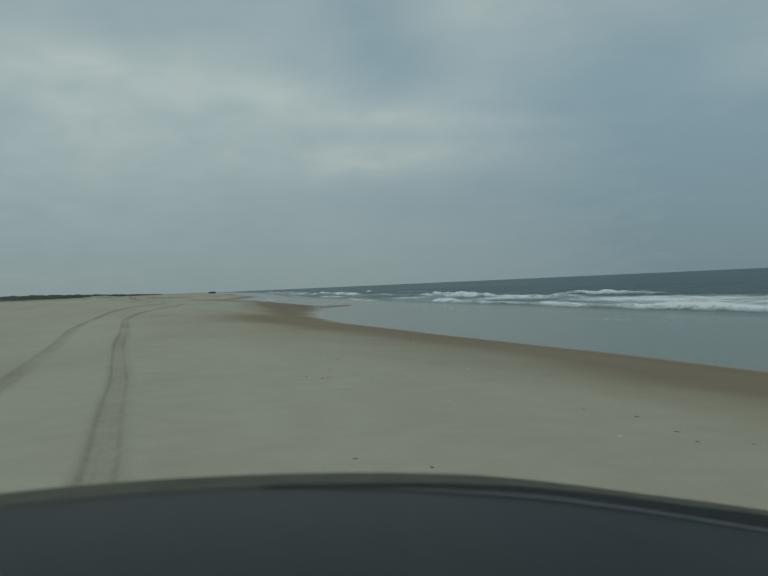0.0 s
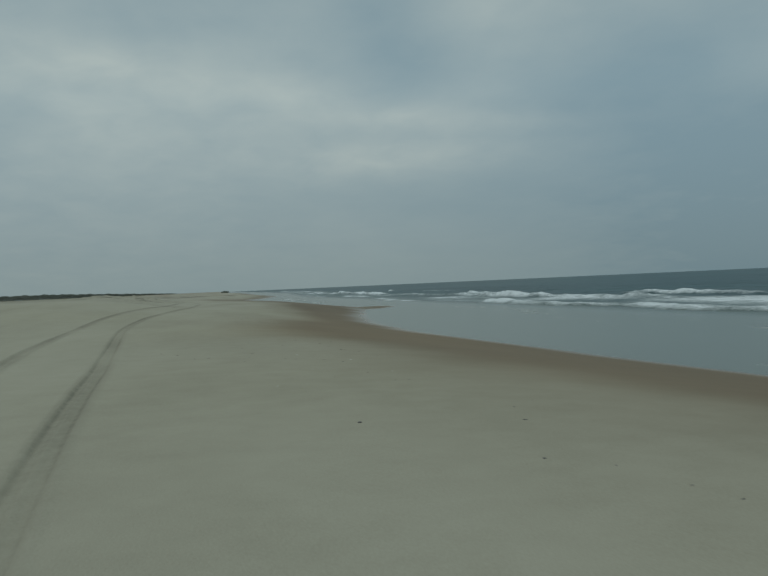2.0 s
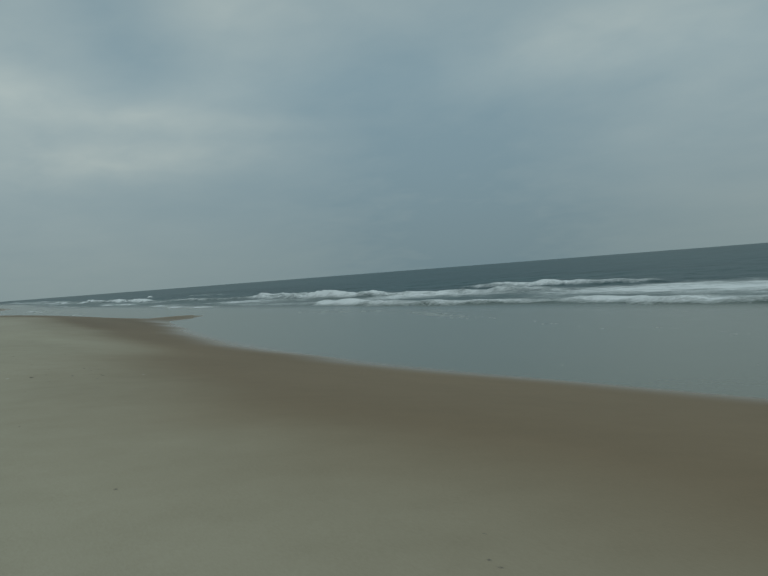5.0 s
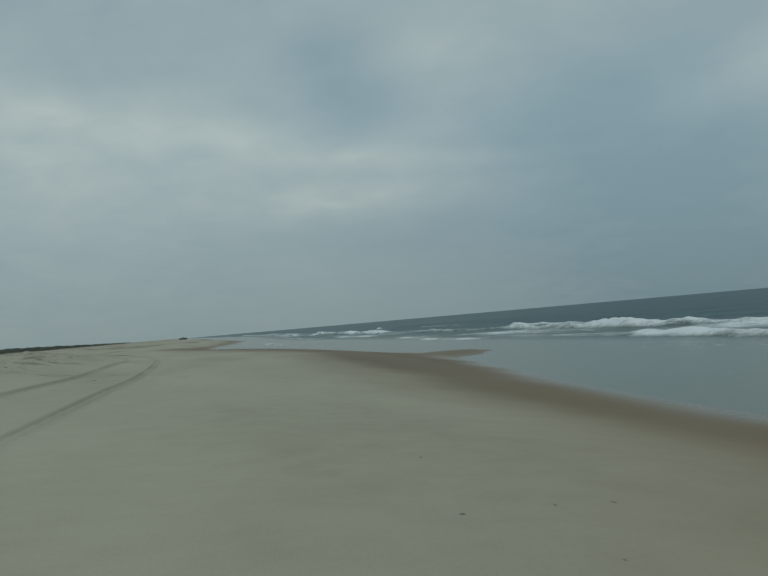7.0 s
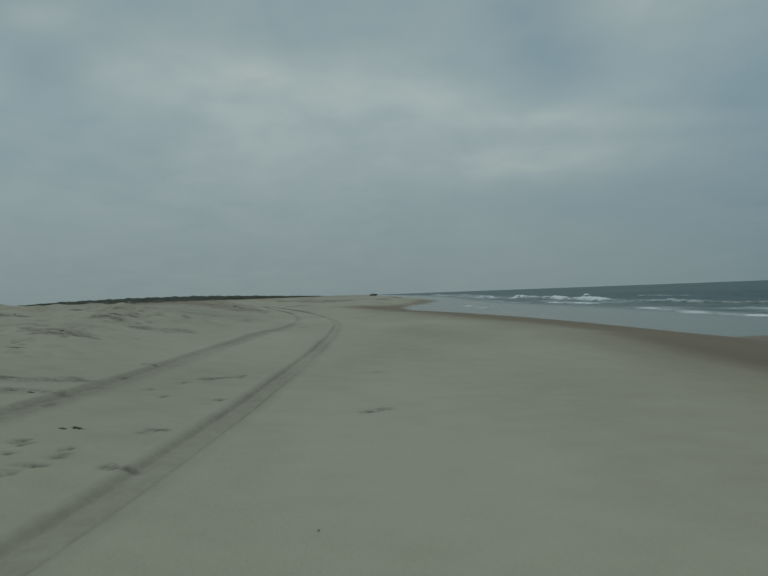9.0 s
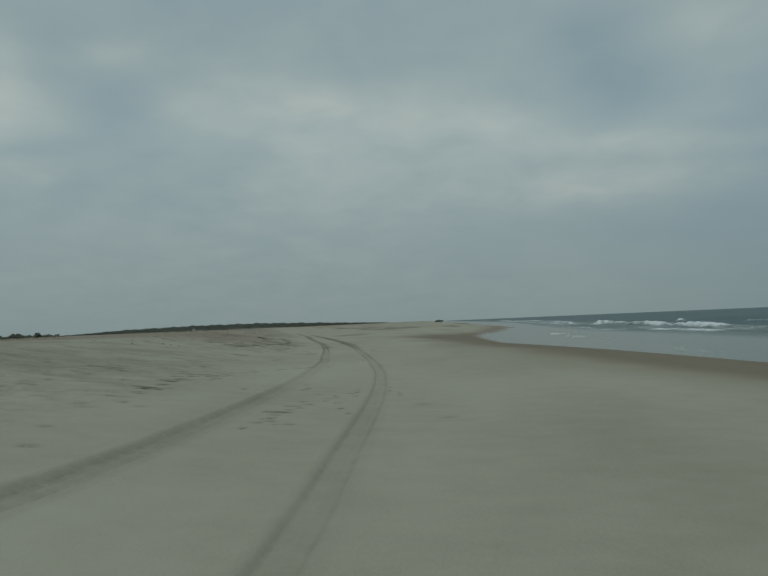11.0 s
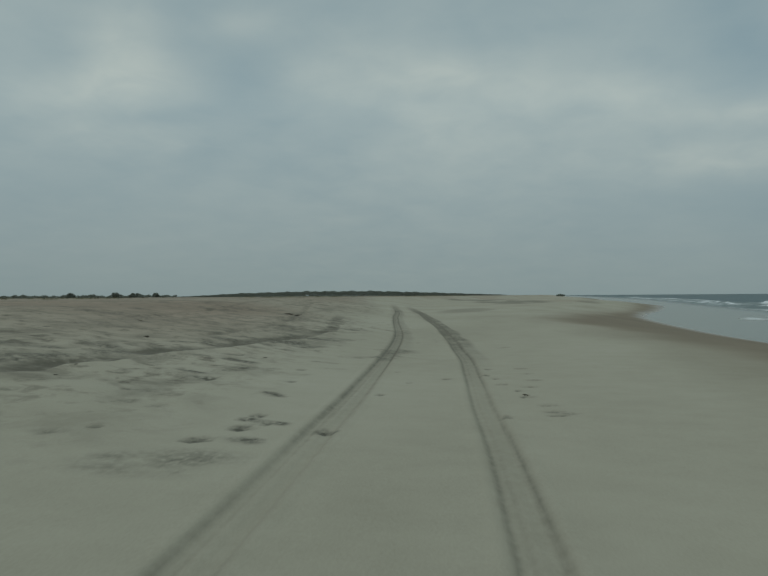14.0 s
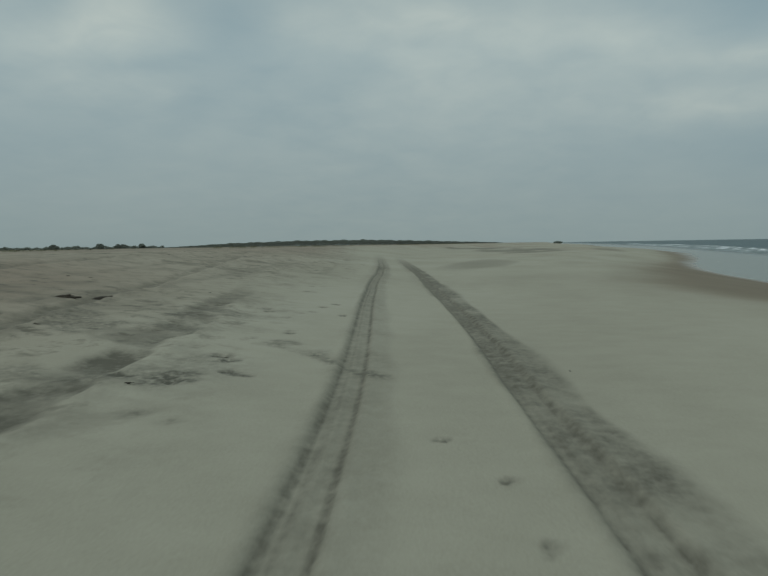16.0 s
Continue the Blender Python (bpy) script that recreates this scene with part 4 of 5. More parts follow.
def widen(first, step, reach, grow=1.12):
    out, d = [], step
    while abs(out[-1] if out else first) < reach:
        d *= grow
        out.append((out[-1] if out else first) + d * (1 if first > 0 else -1))
    return out


mid = rut_columns()
gp = np.array(widen(mid[0], 0.17, 4700)[::-1] + list(mid) + widen(mid[-1], 0.17, 75))
far_y = list(np.arange(-6.0, 80.0, 0.28)) + list(np.arange(80.0, 128.0, 0.11)) + list(np.arange(128.0, 164.0, 0.11)) + list(np.arange(164.0, 178.0, 0.15)) + list(np.arange(178.0, 206.0, 0.28))
far_y += list(np.arange(206.0, 260.0, 0.9)) + list(np.arange(260.0, 420.0, 2.5))
outer = np.concatenate([axis((-6.0, 206.0, 0.28), (-400, 207)), axis((-6.0, 420.0, 2.5), (-7, 4850))])
gy = np.array([v for v in outer if v < -6.1] + far_y + [v for v in outer if v > 420.5])
P, GY = np.meshgrid(gp, gy)
left, right = rut_left(GY) + 3.0, rut_right(GY)
shift = np.where(P <= -3, left * (1 - smooth(-P - 3, 12, 190)), np.where(P >= 0, right * (1 - smooth(P, 6, 60)), left + (right - left) * (P + 3) / 3))
ground = sheet("ground", P + shift, GY, ground_z, {"wet": ground_wet_dim, "damp": ground_damp_dim, "scuff": ground_scuff, "ochre": ground_ochre, "shine": ground_shine, "trod": ground_trod, "brown": ground_brown}, SAND)
tagged(ground, "wide pale beach sand with tyre ruts and a wet brown margin", "sand", kind="structure")

# ------------------------------------------------------------------ sea
# breakers: offset from the surf line, first and last y, height, seed
BREAKERS = [(1.2, 26, 118, 0.44, 1), (-1.0, 134, 178, 0.16, 2), (3.0, 196, 236, 0.2, 3), (12.8, 92, 292, 0.72, 5), (11.0, 36, 70, 0.30, 6), (19.0, 142, 184, 0.5, 7),
            (24.0, 44, 60, 0.6, 15), (22.5, 88, 124, 0.6, 18), (1.0, 226, 300, 0.28, 8), (10.0, 296, 420, 0.45, 9), (19.0, 268, 330, 0.5, 10), (36.0, 238, 286, 0.55, 19), (6.0, 330, 700, 0.4, 11), (16.0, 420, 900, 0.5, 12),
            (32.0, 300, 322, 0.5, 14), (-12.4, 194, 226, 0.22, 16), (15.0, 288, 372, 0.8, 17)]


def breaker(x, y, b):
    off, y0, y1, h, seed = b
    xc = surf_line(y) + off + 1.6 * value_noise(y, y * 0, 24.0, 60 + seed) + 0.5 * value_noise(y, y * 0, 5.0, 80 + seed)
    d = x - xc
    ends = smooth(y, y0, y0 + 5) * (1 - smooth(y, y1 - 6, y1)) * (0.75 + 0.25 * value_noise(y, y * 0, 9.0, 90 + seed))
    ends = ends * (1 - 0.4 * smooth(y, 150, 180) * (1 - smooth(y, 420, 600)) * smooth(value_noise(y, y * 0, 11.0, 130 + seed), -0.3, 0.25))
    shape = np.where(d < 0, np.exp(-(d / 0.55) ** 2), np.exp(-(d / 2.3) ** 2))
    return h * shape * ends, ends * np.where(d < 0, np.exp(-(d / 0.9) ** 2), np.exp(-(d / 2.0) ** 2)), ends * np.where(d > -0.5, np.exp(-((d - 1.0) / 5.0) ** 2), 0)


def sea_z(x, y):
    z = np.full_like(x, WATER)
    off = x - surf_line(y)
    swell = smooth(off, 14, 45) * (1 - smooth(off, 400, 900))
    z = z + swell * (0.22 * np.sin(off / 3.4 + 2.2 * value_noise(x, y, 40.0, 51)) * (0.6 + 0.4 * value_noise(x, y, 30.0, 52)) + 0.10 * value_noise(x, y, 5.0, 53))
    z = z + smooth(off, 0, 8) * (1 - smooth(off, 60, 120)) * 0.07 * value_noise(x, y, 1.7, 54)
    for b in BREAKERS:
        hh, f, t = breaker(x, y, b)
        z = z + hh * (1 + 0.45 * value_noise(x, y * 0.6, 1.6, 55) + 0.2 * value_noise(x, y, 0.7, 59))
    return z


def sea_foam(x, y):
    off = x - surf_line(y)
    v = (0.68 - 0.28 * smooth(y, 130, 185)) * smooth(off, -1.5, 2.5) * (1 - smooth(off, 13, 30)) * (0.75 + 0.55 * value_noise(x, y * 0.5, 7.0, 56))
    v = np.maximum(v, 0.30 * (1 - smooth(np.abs(off + 9 + 5 * value_noise(y, y * 0, 30.0, 57)), 0.3, 1.6)) * smooth(value_noise(x, y, 8.0, 58), 0.0, 0.6))
    for b in BREAKERS:
        hh, f, t = breaker(x, y, b)
        v = np.maximum(v, np.maximum(f * 1.0, 0.42 * t))
    return np.clip(v, 0, 1)


def sea_turbid(x, y):
    """Sand-laden water churned up between the breakers."""
    off = x - surf_line(y)
    return 0.8 * smooth(off, -6.0, 0.0) * (1 - smooth(off, 12, 26)) * np.clip(0.75 + 0.4 * value_noise(x, y * 0.4, 9.0, 67), 0, 1)


def sea_film(x, y):
    off = x - surf_line(y)
    return 1 - smooth(off, -4.0, 3.0)


sx = axis((2.0, 62.0, 0.35), (-120, 4700))
sy = axis((-10.0, 330.0, 0.6), (-2500, 4850))
SX, SY = np.meshgrid(sx, sy)
sea = sheet("water", SX, SY, sea_z, {"foam": sea_foam, "film": sea_film, "turbid": sea_turbid}, SEA)
tagged(sea, "grey-green sea with low white breakers and a thin film of swash", "sea", kind="structure")

# ------------------------------------------------------------------ helpers for things


def mesh_of(name, bm, mat, flat=False):
    me = bpy.data.meshes.new(name)
    bmesh.ops.recalc_face_normals(bm, faces=bm.faces)
    for f in bm.faces:
        f.smooth = not flat
    bm.to_mesh(me)
    bm.free()
    me.materials.append(mat)
    return me


def part(name, bm, mat, parent=None, label="", flat=False):
    ob = new(name, mesh_of(name, bm, mat, flat))
    ob.parent = parent
    return tagged(ob, label)


def ground_at(x, y):
    return float(ground_z(np.array([[float(x)]]), np.array([[float(y)]]))[0, 0])


def box(bm, x0, x1, y0, y1, z0, z1, bevel=0.01, seg=2):
    """A box with rounded edges, added to bm."""
    r = bmesh.ops.create_cube(bm, size=1.0)
    vs = r["verts"]
    for v in vs:
        v.co = Vector(((x0 + x1) / 2 + v.co.x * (x1 - x0), (y0 + y1) / 2 + v.co.y * (y1 - y0), (z0 + z1) / 2 + v.co.z * (z1 - z0)))
    if bevel:
        edges = list({e for v in vs for e in v.link_edges})
        bmesh.ops.bevel(bm, geom=edges, offset=bevel, segments=seg, affect="EDGES", clamp_overlap=True)
    return bm


def loft(bm, rings, close=True, cap=True):
    """Skin over rings of equal length."""
    rows = [[bm.verts.new(p) for p in r] for r in rings]
    n = len(rows[0])
    for a, b in zip(rows, rows[1:]):
        for i in range(n if close else n - 1):
            bm.faces.new((a[i], a[(i + 1) % n], b[(i + 1) % n], b[i]))
    if cap and close:
        bm.faces.new(rows[0][::-1])
        bm.faces.new(rows[-1])
    return bm


def lathe(bm, profile, axis_x=True, n=28):
    """A turned shape about the x axis from (radius, x) pairs."""
    rings = []
    for r, x in profile:
        rings.append([(x, r * math.cos(2 * math.pi * k / n), r * math.sin(2 * math.pi * k / n)) for k in range(n)])
    return loft(bm, rings)


# ------------------------------------------------------------------ the dark car at the start of the drive
car = new("car")
car.matrix_world = pose(0.06, 0.0, -0.02, 0, 3.8, 4.0)
tagged(car, "dark blue-black off-road car standing on pale dry sand", "car")


def hood_z(x, y):
    crown = 1.112 - 0.085 * x * x - 0.035 * max(0.0, y / 1.35) ** 2
    panel = 0.010 * (1 - min(1.0, max(0.0, (abs(x) - 0.50 + 0.10 * y) / 0.26)))
    return crown + panel


def nose_y(x):
    return 1.37 - 0.14 * (abs(x) / 0.85) ** 2.4


def hood_mesh(y0, y1, lip=False):
    """The bonnet skin between two fractions of its length, thick at the rim."""
    bm = bmesh.new()
    xs = np.linspace(-0.93, 0.93, 41)
    rows = []
    for f in np.linspace(y0, y1, 22):
        row = []
        for x in xs:
            y = -0.12 + (nose_y(x) + 0.12) * f
            z = hood_z(x, y)
            t = max(0.0, (f - 0.95) / 0.05)
            z -= 0.07 * t * t
            e = max(0.0, (abs(x) - 0.84) / 0.09)
            z -= 0.05 * e * e
            row.append((x, y, z))
        rows.append(row)
    loft(bm, rows, close=False, cap=False)
    r = bmesh.ops.solidify(bm, geom=list(bm.faces), thickness=0.012)
    return bm


part("bonnet", hood_mesh(0.0, 0.875), PAINT, car, "dark blue-black bonnet with a soft sky sheen")
part("bonnet_edge", hood_mesh(0.88, 1.0), TRIM, car, "grey-olive front edge of the bonnet")


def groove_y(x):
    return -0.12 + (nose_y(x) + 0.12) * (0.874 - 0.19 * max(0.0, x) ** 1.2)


# strip where the bonnet paint's sheen is painted in as a greyer colour
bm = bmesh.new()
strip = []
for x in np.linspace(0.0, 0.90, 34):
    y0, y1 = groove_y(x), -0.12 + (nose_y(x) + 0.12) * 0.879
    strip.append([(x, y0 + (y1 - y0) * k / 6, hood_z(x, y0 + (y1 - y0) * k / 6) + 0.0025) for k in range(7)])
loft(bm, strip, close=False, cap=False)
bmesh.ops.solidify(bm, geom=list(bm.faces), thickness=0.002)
part("bonnet_lip", bm, PAINT_SHEEN, car, "greyer sheen of the bonnet paint, coloured in behind the front edge")
# raised crease; its highlight is put in as a lighter grey than the paint
bm = bmesh.new()
ring = []
for x in np.linspace(0.02, 0.90, 40):
    y, w = groove_y(x), min(1.0, x / 0.35)
    z = hood_z(x, y)
    ring.append([(x, y - 0.008 * w, z - 0.004), (x, y - 0.003 * w, z + 0.004 * w), (x, y + 0.003 * w, z + 0.0045 * w), (x, y + 0.010 * w, z - 0.001)])
loft(bm, ring, close=False, cap=False)
part("bonnet_trim", bm, CREASE_GLINT, car, "thin raised crease across the bonnet, its highlight coloured grey")


def side_ring(y, lower, upper, wide, n=9):
    """Half-round cross-section of the body at y."""
    pts = []
    for k in range(n):
        f = k / (n - 1)
        z = lower + (upper - lower) * f
        bulge = wide * (0.94 + 0.06 * math.sin(math.pi * min(1, f * 1.1)))
        pts.append((-bulge, y, z))
    return pts + [(-p[0], p[1], p[2]) for p in reversed(pts)]


bm = bmesh.new()
loft(bm, [side_ring(y, lo, up, w) for y, lo, up, w in ((1.40, 0.50, 0.90, 0.80), (1.36, 0.42, 0.98, 0.88), (1.22, 0.40, 1.00, 0.93), (0.4, 0.40, 1.03, 0.95), (-0.12, 0.40, 1.05, 0.95),
                                                       (-1.6, 0.38, 1.06, 0.96), (-2.9, 0.40, 1.06, 0.95), (-3.25, 0.46, 1.02, 0.90), (-3.32, 0.52, 0.95, 0.84))])
part("body", bm, PAINT, car, "dark blue-black painted body")
bm = bmesh.new()
loft(bm, [side_ring(y, lo, up, w) for y, lo, up, w in ((-0.78, 1.60, 1.66, 0.66), (-0.95, 1.62, 1.72, 0.70), (-2.6, 1.62, 1.72, 0.70), (-2.85, 1.58, 1.66, 0.66))])
part("roof", bm, PAINT, car, "dark painted roof")
for x in (-1, 1):
    for y0, y1, top in ((-0.12, -0.80, 1.62), (-1.65, -1.70, 1.64), (-3.05, -2.80, 1.60)):
        bm = bmesh.new()
        loft(bm, [[(x * 0.90 + dx, y0 + dy, 1.04) for dx, dy in ((-0.03, -0.04), (0.03, -0.04), (0.03, 0.04), (-0.03, 0.04))],
                  [(x * 0.67 + dx, y1 + dy, top) for dx, dy in ((-0.03, -0.04), (0.03, -0.04), (0.03, 0.04), (-0.03, 0.04))]])
        part("pillar", bm, PAINT, car)
GLASS, gb, ga, gj, gl = material("window_glass")
gb.inputs["Transmission Weight"].default_value, gb.inputs["Roughness"].default_value, gb.inputs["IOR"].default_value = 1.0, 0.02, 1.45
gb.inputs["Base Color"].default_value = (0.86, 0.90, 0.89, 1)


def pane(corners, name="window", mat=None):
    bm = bmesh.new()
    bm.faces.new([bm.verts.new(c) for c in corners])
    bmesh.ops.solidify(bm, geom=list(bm.faces), thickness=0.005)
    return part(name, bm, mat or GLASS, car, flat=True)


windscreen = pane([(-0.86, -0.15, 1.07), (0.86, -0.15, 1.07), (0.64, -0.80, 1.61), (-0.64, -0.80, 1.61)], "windscreen")
pane([(0.86, -3.06, 1.07), (-0.86, -3.06, 1.07), (-0.64, -2.82, 1.59), (0.64, -2.82, 1.59)], "rear_window")
for x in (-1, 1):
    pane([(x * 0.91, -0.25, 1.06), (x * 0.91, -1.60, 1.06), (x * 0.68, -1.64, 1.61), (x * 0.68, -0.85, 1.61)])
    pane([(x * 0.91, -1.72, 1.06), (x * 0.91, -3.0, 1.06), (x * 0.68, -2.78, 1.58), (x * 0.68, -1.76, 1.61)])
    bm = bmesh.new()
    box(bm, x * 1.02 - 0.10, x * 1.02 + 0.10, -0.42, -0.30, 1.06, 1.22, 0.03, 3)
    part("door_mirror", bm, PLASTIC, car)
    bm = bmesh.new()
    box(bm, x * 0.66 - 0.15, x * 0.66 + 0.15, 1.34, 1.41, 0.74, 0.88, 0.03, 3)
    part("headlight", bm, LAMP, car)
    for y in (0.62, -2.32):
        bm = bmesh.new()
        lathe(bm, [(0.20, -0.11), (0.30, -0.12), (0.355, -0.10), (0.37, -0.06), (0.37, 0.06), (0.355, 0.10), (0.30, 0.12), (0.20, 0.11)])
        tyre = part("wheel", bm, RUBBER, car, "black tyre dusted with sand")
        tyre.location = (x * 0.885, y, 0.36)
        bm = bmesh.new()
        lathe(bm, [(0.03, -0.10), (0.10, -0.115), (0.20, -0.105), (0.215, -0.08), (0.215, 0.08), (0.20, 0.105), (0.10, 0.115), (0.03, 0.10)], n=20)
        part("rim", bm, ALLOY, tyre)
for x in (-1, 1):
    for y in (0.62, -2.32):
        bm = bmesh.new()
        n = 20
        arch = [[(x * 0.95 + dx, y + r * math.cos(k * math.pi / n), 0.38 + r * math.sin(k * math.pi / n)) for dx, r in ((-0.03, 0.40), (0.03, 0.40), (0.035, 0.45), (-0.03, 0.47))] for k in range(n + 1)]
        loft(bm, arch)
        part("wheel_arch", bm, PLASTIC, car, "black plastic wheel arch")
    for y0, y1 in ((-1.58, -0.22), (-2.78, -1.62)):
        bm = bmesh.new()
        box(bm, x * 0.966 - 0.012, x * 0.966 + 0.012, y0, y1, 0.50, 1.02, 0.01, 2)
        door = part("door", bm, PAINT, car)
        bm = bmesh.new()
        box(bm, x * 0.992 - 0.014, x * 0.992 + 0.014, y0 + 0.06, y0 + 0.24, 0.90, 0.93, 0.008, 2)
        part("door_handle", bm, PLASTIC, door, "black door handle")
    bm = bmesh.new()
    box(bm, x * 0.74 - 0.09, x * 0.74 + 0.09, -3.34, -3.24, 0.74, 0.94, 0.02, 2)
    part("tail_light", bm, ORANGE, car, "red tail light")
bm = bmesh.new()
box(bm, -0.93, 0.93, 1.33, 1.47, 0.42, 0.66, 0.05, 3)
part("bumper", bm, PLASTIC, car)
for k in range(5):
    bm = bmesh.new()
    box(bm, -0.48, 0.48, 1.385, 1.415, 0.70 + k * 0.042, 0.718 + k * 0.042, 0.006, 1)
    part("grille_bar", bm, PLASTIC, car)
bm = bmesh.new()
rows = []
for y, z in ((-0.16, 1.055), (-0.30, 1.075), (-0.62, 1.085), (-0.74, 1.06), (-0.78, 0.98), (-0.74, 0.80)):
    rows.append([(x, y, z - 0.02 * x * x) for x in np.linspace(-0.84, 0.84, 17)])
loft(bm, rows, close=False, cap=False)
bmesh.ops.solidify(bm, geom=list(bm.faces), thickness=0.015)
part("dashboard", bm, PLASTIC, car, "matt black dashboard with vent slots")
for k in range(14):
    bm = bmesh.new()
    box(bm, 0.30 + k * 0.03, 0.318 + k * 0.03, -0.33, -0.22, 1.072, 1.082, 0.003, 1)
    part("vent_slat", bm, PLASTIC, car)
for x in (-0.42, 0.42):
    bm = bmesh.new()
    box(bm, x - 0.26, x + 0.26, -1.75, -1.25, 0.55, 0.75, 0.06, 3)
    box(bm, x - 0.25, x + 0.25, -1.90, -1.74, 0.68, 1.35, 0.06, 3)
    part("seat", bm, SEAT, car)
for x0, x1, z0, z1, mat, name in ((-0.80, -0.62, 1.22, 1.34, ORANGE, "orange_sticker"), (-0.80, -0.58, 1.12, 1.205, GREEN, "green_sticker")):
    # stickers stand on the inside of the sloping windscreen
    bm = bmesh.new()
    sl = lambda z: -0.15 - (z - 1.07) * 0.65 / 0.54 - 0.012
    vs = [bm.verts.new((x, sl(z), z)) for x, z in ((x0, z0), (x1, z0), (x1, z1), (x0, z1))]
    bm.faces.new(vs)
    bmesh.ops.solidify(bm, geom=list(bm.faces), thickness=0.002)
    part(name, bm, mat, windscreen, name.replace("_", " ") + " with dark printing", True)
for zf, x0, x1 in ((1.19, -0.79, -0.66), (1.165, -0.79, -0.62), (1.14, -0.79, -0.64)):
    bm = bmesh.new()
    sl = lambda z: -0.15 - (z - 1.07) * 0.65 / 0.54 - 0.017
    bm.faces.new([bm.verts.new((x, sl(z), z)) for x, z in ((x0, zf - 0.006), (x1, zf - 0.006), (x1, zf + 0.006), (x0, zf + 0.006))])
    bmesh.ops.solidify(bm, geom=list(bm.faces), thickness=0.001)
    part("print_bar", bm, INK, windscreen, flat=True)

# ------------------------------------------------------------------ woods, shrubs and lone trees inland


def clump(verts, faces, c, r, g):
    """A ragged leaf clump: a jagged eight-faced tuft."""
    k = len(verts)
    for dx, dy, dz in ((1, 0, 0), (-1, 0, 0), (0, 1, 0), (0, -1, 0), (0, 0, 1), (0, 0, -1)):
        f = r * g.uniform(0.5, 1.25)
        verts.append((c[0] + dx * f + g.uniform(-0.2, 0.2) * r, c[1] + dy * f + g.uniform(-0.2, 0.2) * r, c[2] + dz * f * 0.8))
    for a, b, d in ((0, 2, 4), (2, 1, 4), (1, 3, 4), (3, 0, 4), (2, 0, 5), (1, 2, 5), (3, 1, 5), (0, 3, 5)):
        faces.append((k + a, k + b, k + d))


def clumps_mesh(name, items, mat, seed):
    g = random.Random(seed)
    verts, faces = [], []
    for c, r in items:
        clump(verts, faces, c, r, g)
    me = bpy.data.meshes.new(name)
    me.from_pydata(verts, [], faces)
    me.materials.append(mat)
    return me


def polar(az, d, ox=-4.0, oy=115.0):
    return ox + d * math.sin(radians(az)), oy + d * math.cos(radians(az))


g = random.Random(3)
items = []
for i in range(30000):
    az = g.uniform(-26, -3.6)
    d = g.uniform(880, 960)
    top = float(np.interp(az, [-26, -24, -21.5, -17, -12.5, -9, -6, -4.4, -3.6], [1.4, 2.8, 5.2, 7.0, 7.0, 5.0, 3.0, 2.0, 1.2])) * (0.92 + 0.08 * math.sin(az * 7.3) * math.sin(az * 2.9 + 1)) - 0.1
    x, y = polar(az, d)
    r = g.uniform(0.32, 0.62)
    items.append(((x, y, 0.6 + (top - r * 0.6) * g.random() ** 0.6), r))
wood = new("woodland", clumps_mesh("woodland", items, LEAF, 1))
tagged(wood, "long dark green belt of low coastal woodland far inland", "woodland", kind="stuff")
items = []
for i in range(5200):
    az = g.uniform(-44, -25.5)
    x, y = polar(az, g.uniform(860, 940))
    hgt = 3.0 + 0.8 * math.sin(az * 3.1) * math.sin(az * 1.3) + 0.5 * math.sin(az * 11)
    items.append(((x, y, 0.5 + max(0.5, hgt) * g.random()), g.uniform(0.7, 1.4)))
scrub = new("scrub", clumps_mesh("scrub", items, LEAF, 2))
tagged(scrub, "low dark scrub along the far edge of the sand", "scrub", kind="stuff")


def far_tree(az, d, tall, wide, seed):
    x, y = polar(az, d)
    t = new("tree")
    t.location = (x, y, ground_at(x, y) - 0.05)
    tagged(t, "small rounded dark tree standing alone beyond the sand", "tree", "lone trees")
    gg = random.Random(seed)
    bm = bmesh.new()
    rings = []
    for z, r in ((0, 0.28), (tall * 0.25, 0.2), (tall * 0.5, 0.14), (tall * 0.75, 0.06)):
        rings.append([(r * math.cos(k) + 0.05 * z, r * math.sin(k), z) for k in np.linspace(0, 2 * math.pi, 8, endpoint=False)])
    loft(bm, rings)
    for k in range(5):
        a = k * 1.3 + gg.random()
        b0, b1 = Vector((0.05 * tall * 0.4, 0, tall * 0.4)), Vector((math.cos(a) * wide * 0.4, math.sin(a) * wide * 0.4, tall * 0.65))
        loft(bm, [[b0 + Vector((0.07 * math.cos(q), 0.07 * math.sin(q), 0)) for q in (0, 2, 4)], [b1 + Vector((0.03 * math.cos(q), 0.03 * math.sin(q), 0)) for q in (0, 2, 4)]])
    part("trunk", bm, BARK, t)
    its = []
    for k in range(170):
        a, rr, zz = gg.uniform(0, 6.283), math.sqrt(gg.random()) * wide / 2, gg.uniform(0.12, 0.92)
        rr *= math.sqrt(max(0.05, 1 - ((zz - 0.45) / 0.52) ** 2))
        its.append(((rr * math.cos(a), rr * math.sin(a), tall * zz), gg.uniform(0.45, 0.9)))
    crown = new("crown", clumps_mesh("crown", its, LEAF, seed))
    crown.parent = t
    return t


for az, d, tall, wide, seed in ((-29.3, 850, 5.4, 7.5, 11), (-28.1, 852, 4.6, 12.0, 12), (-26.8, 850, 5.0, 6.5, 13), (-32.0, 845, 5.0, 9.0, 14), (-0.1, 860, 2.0, 9.0, 15)):
    far_tree(az, d, tall, wide, seed)

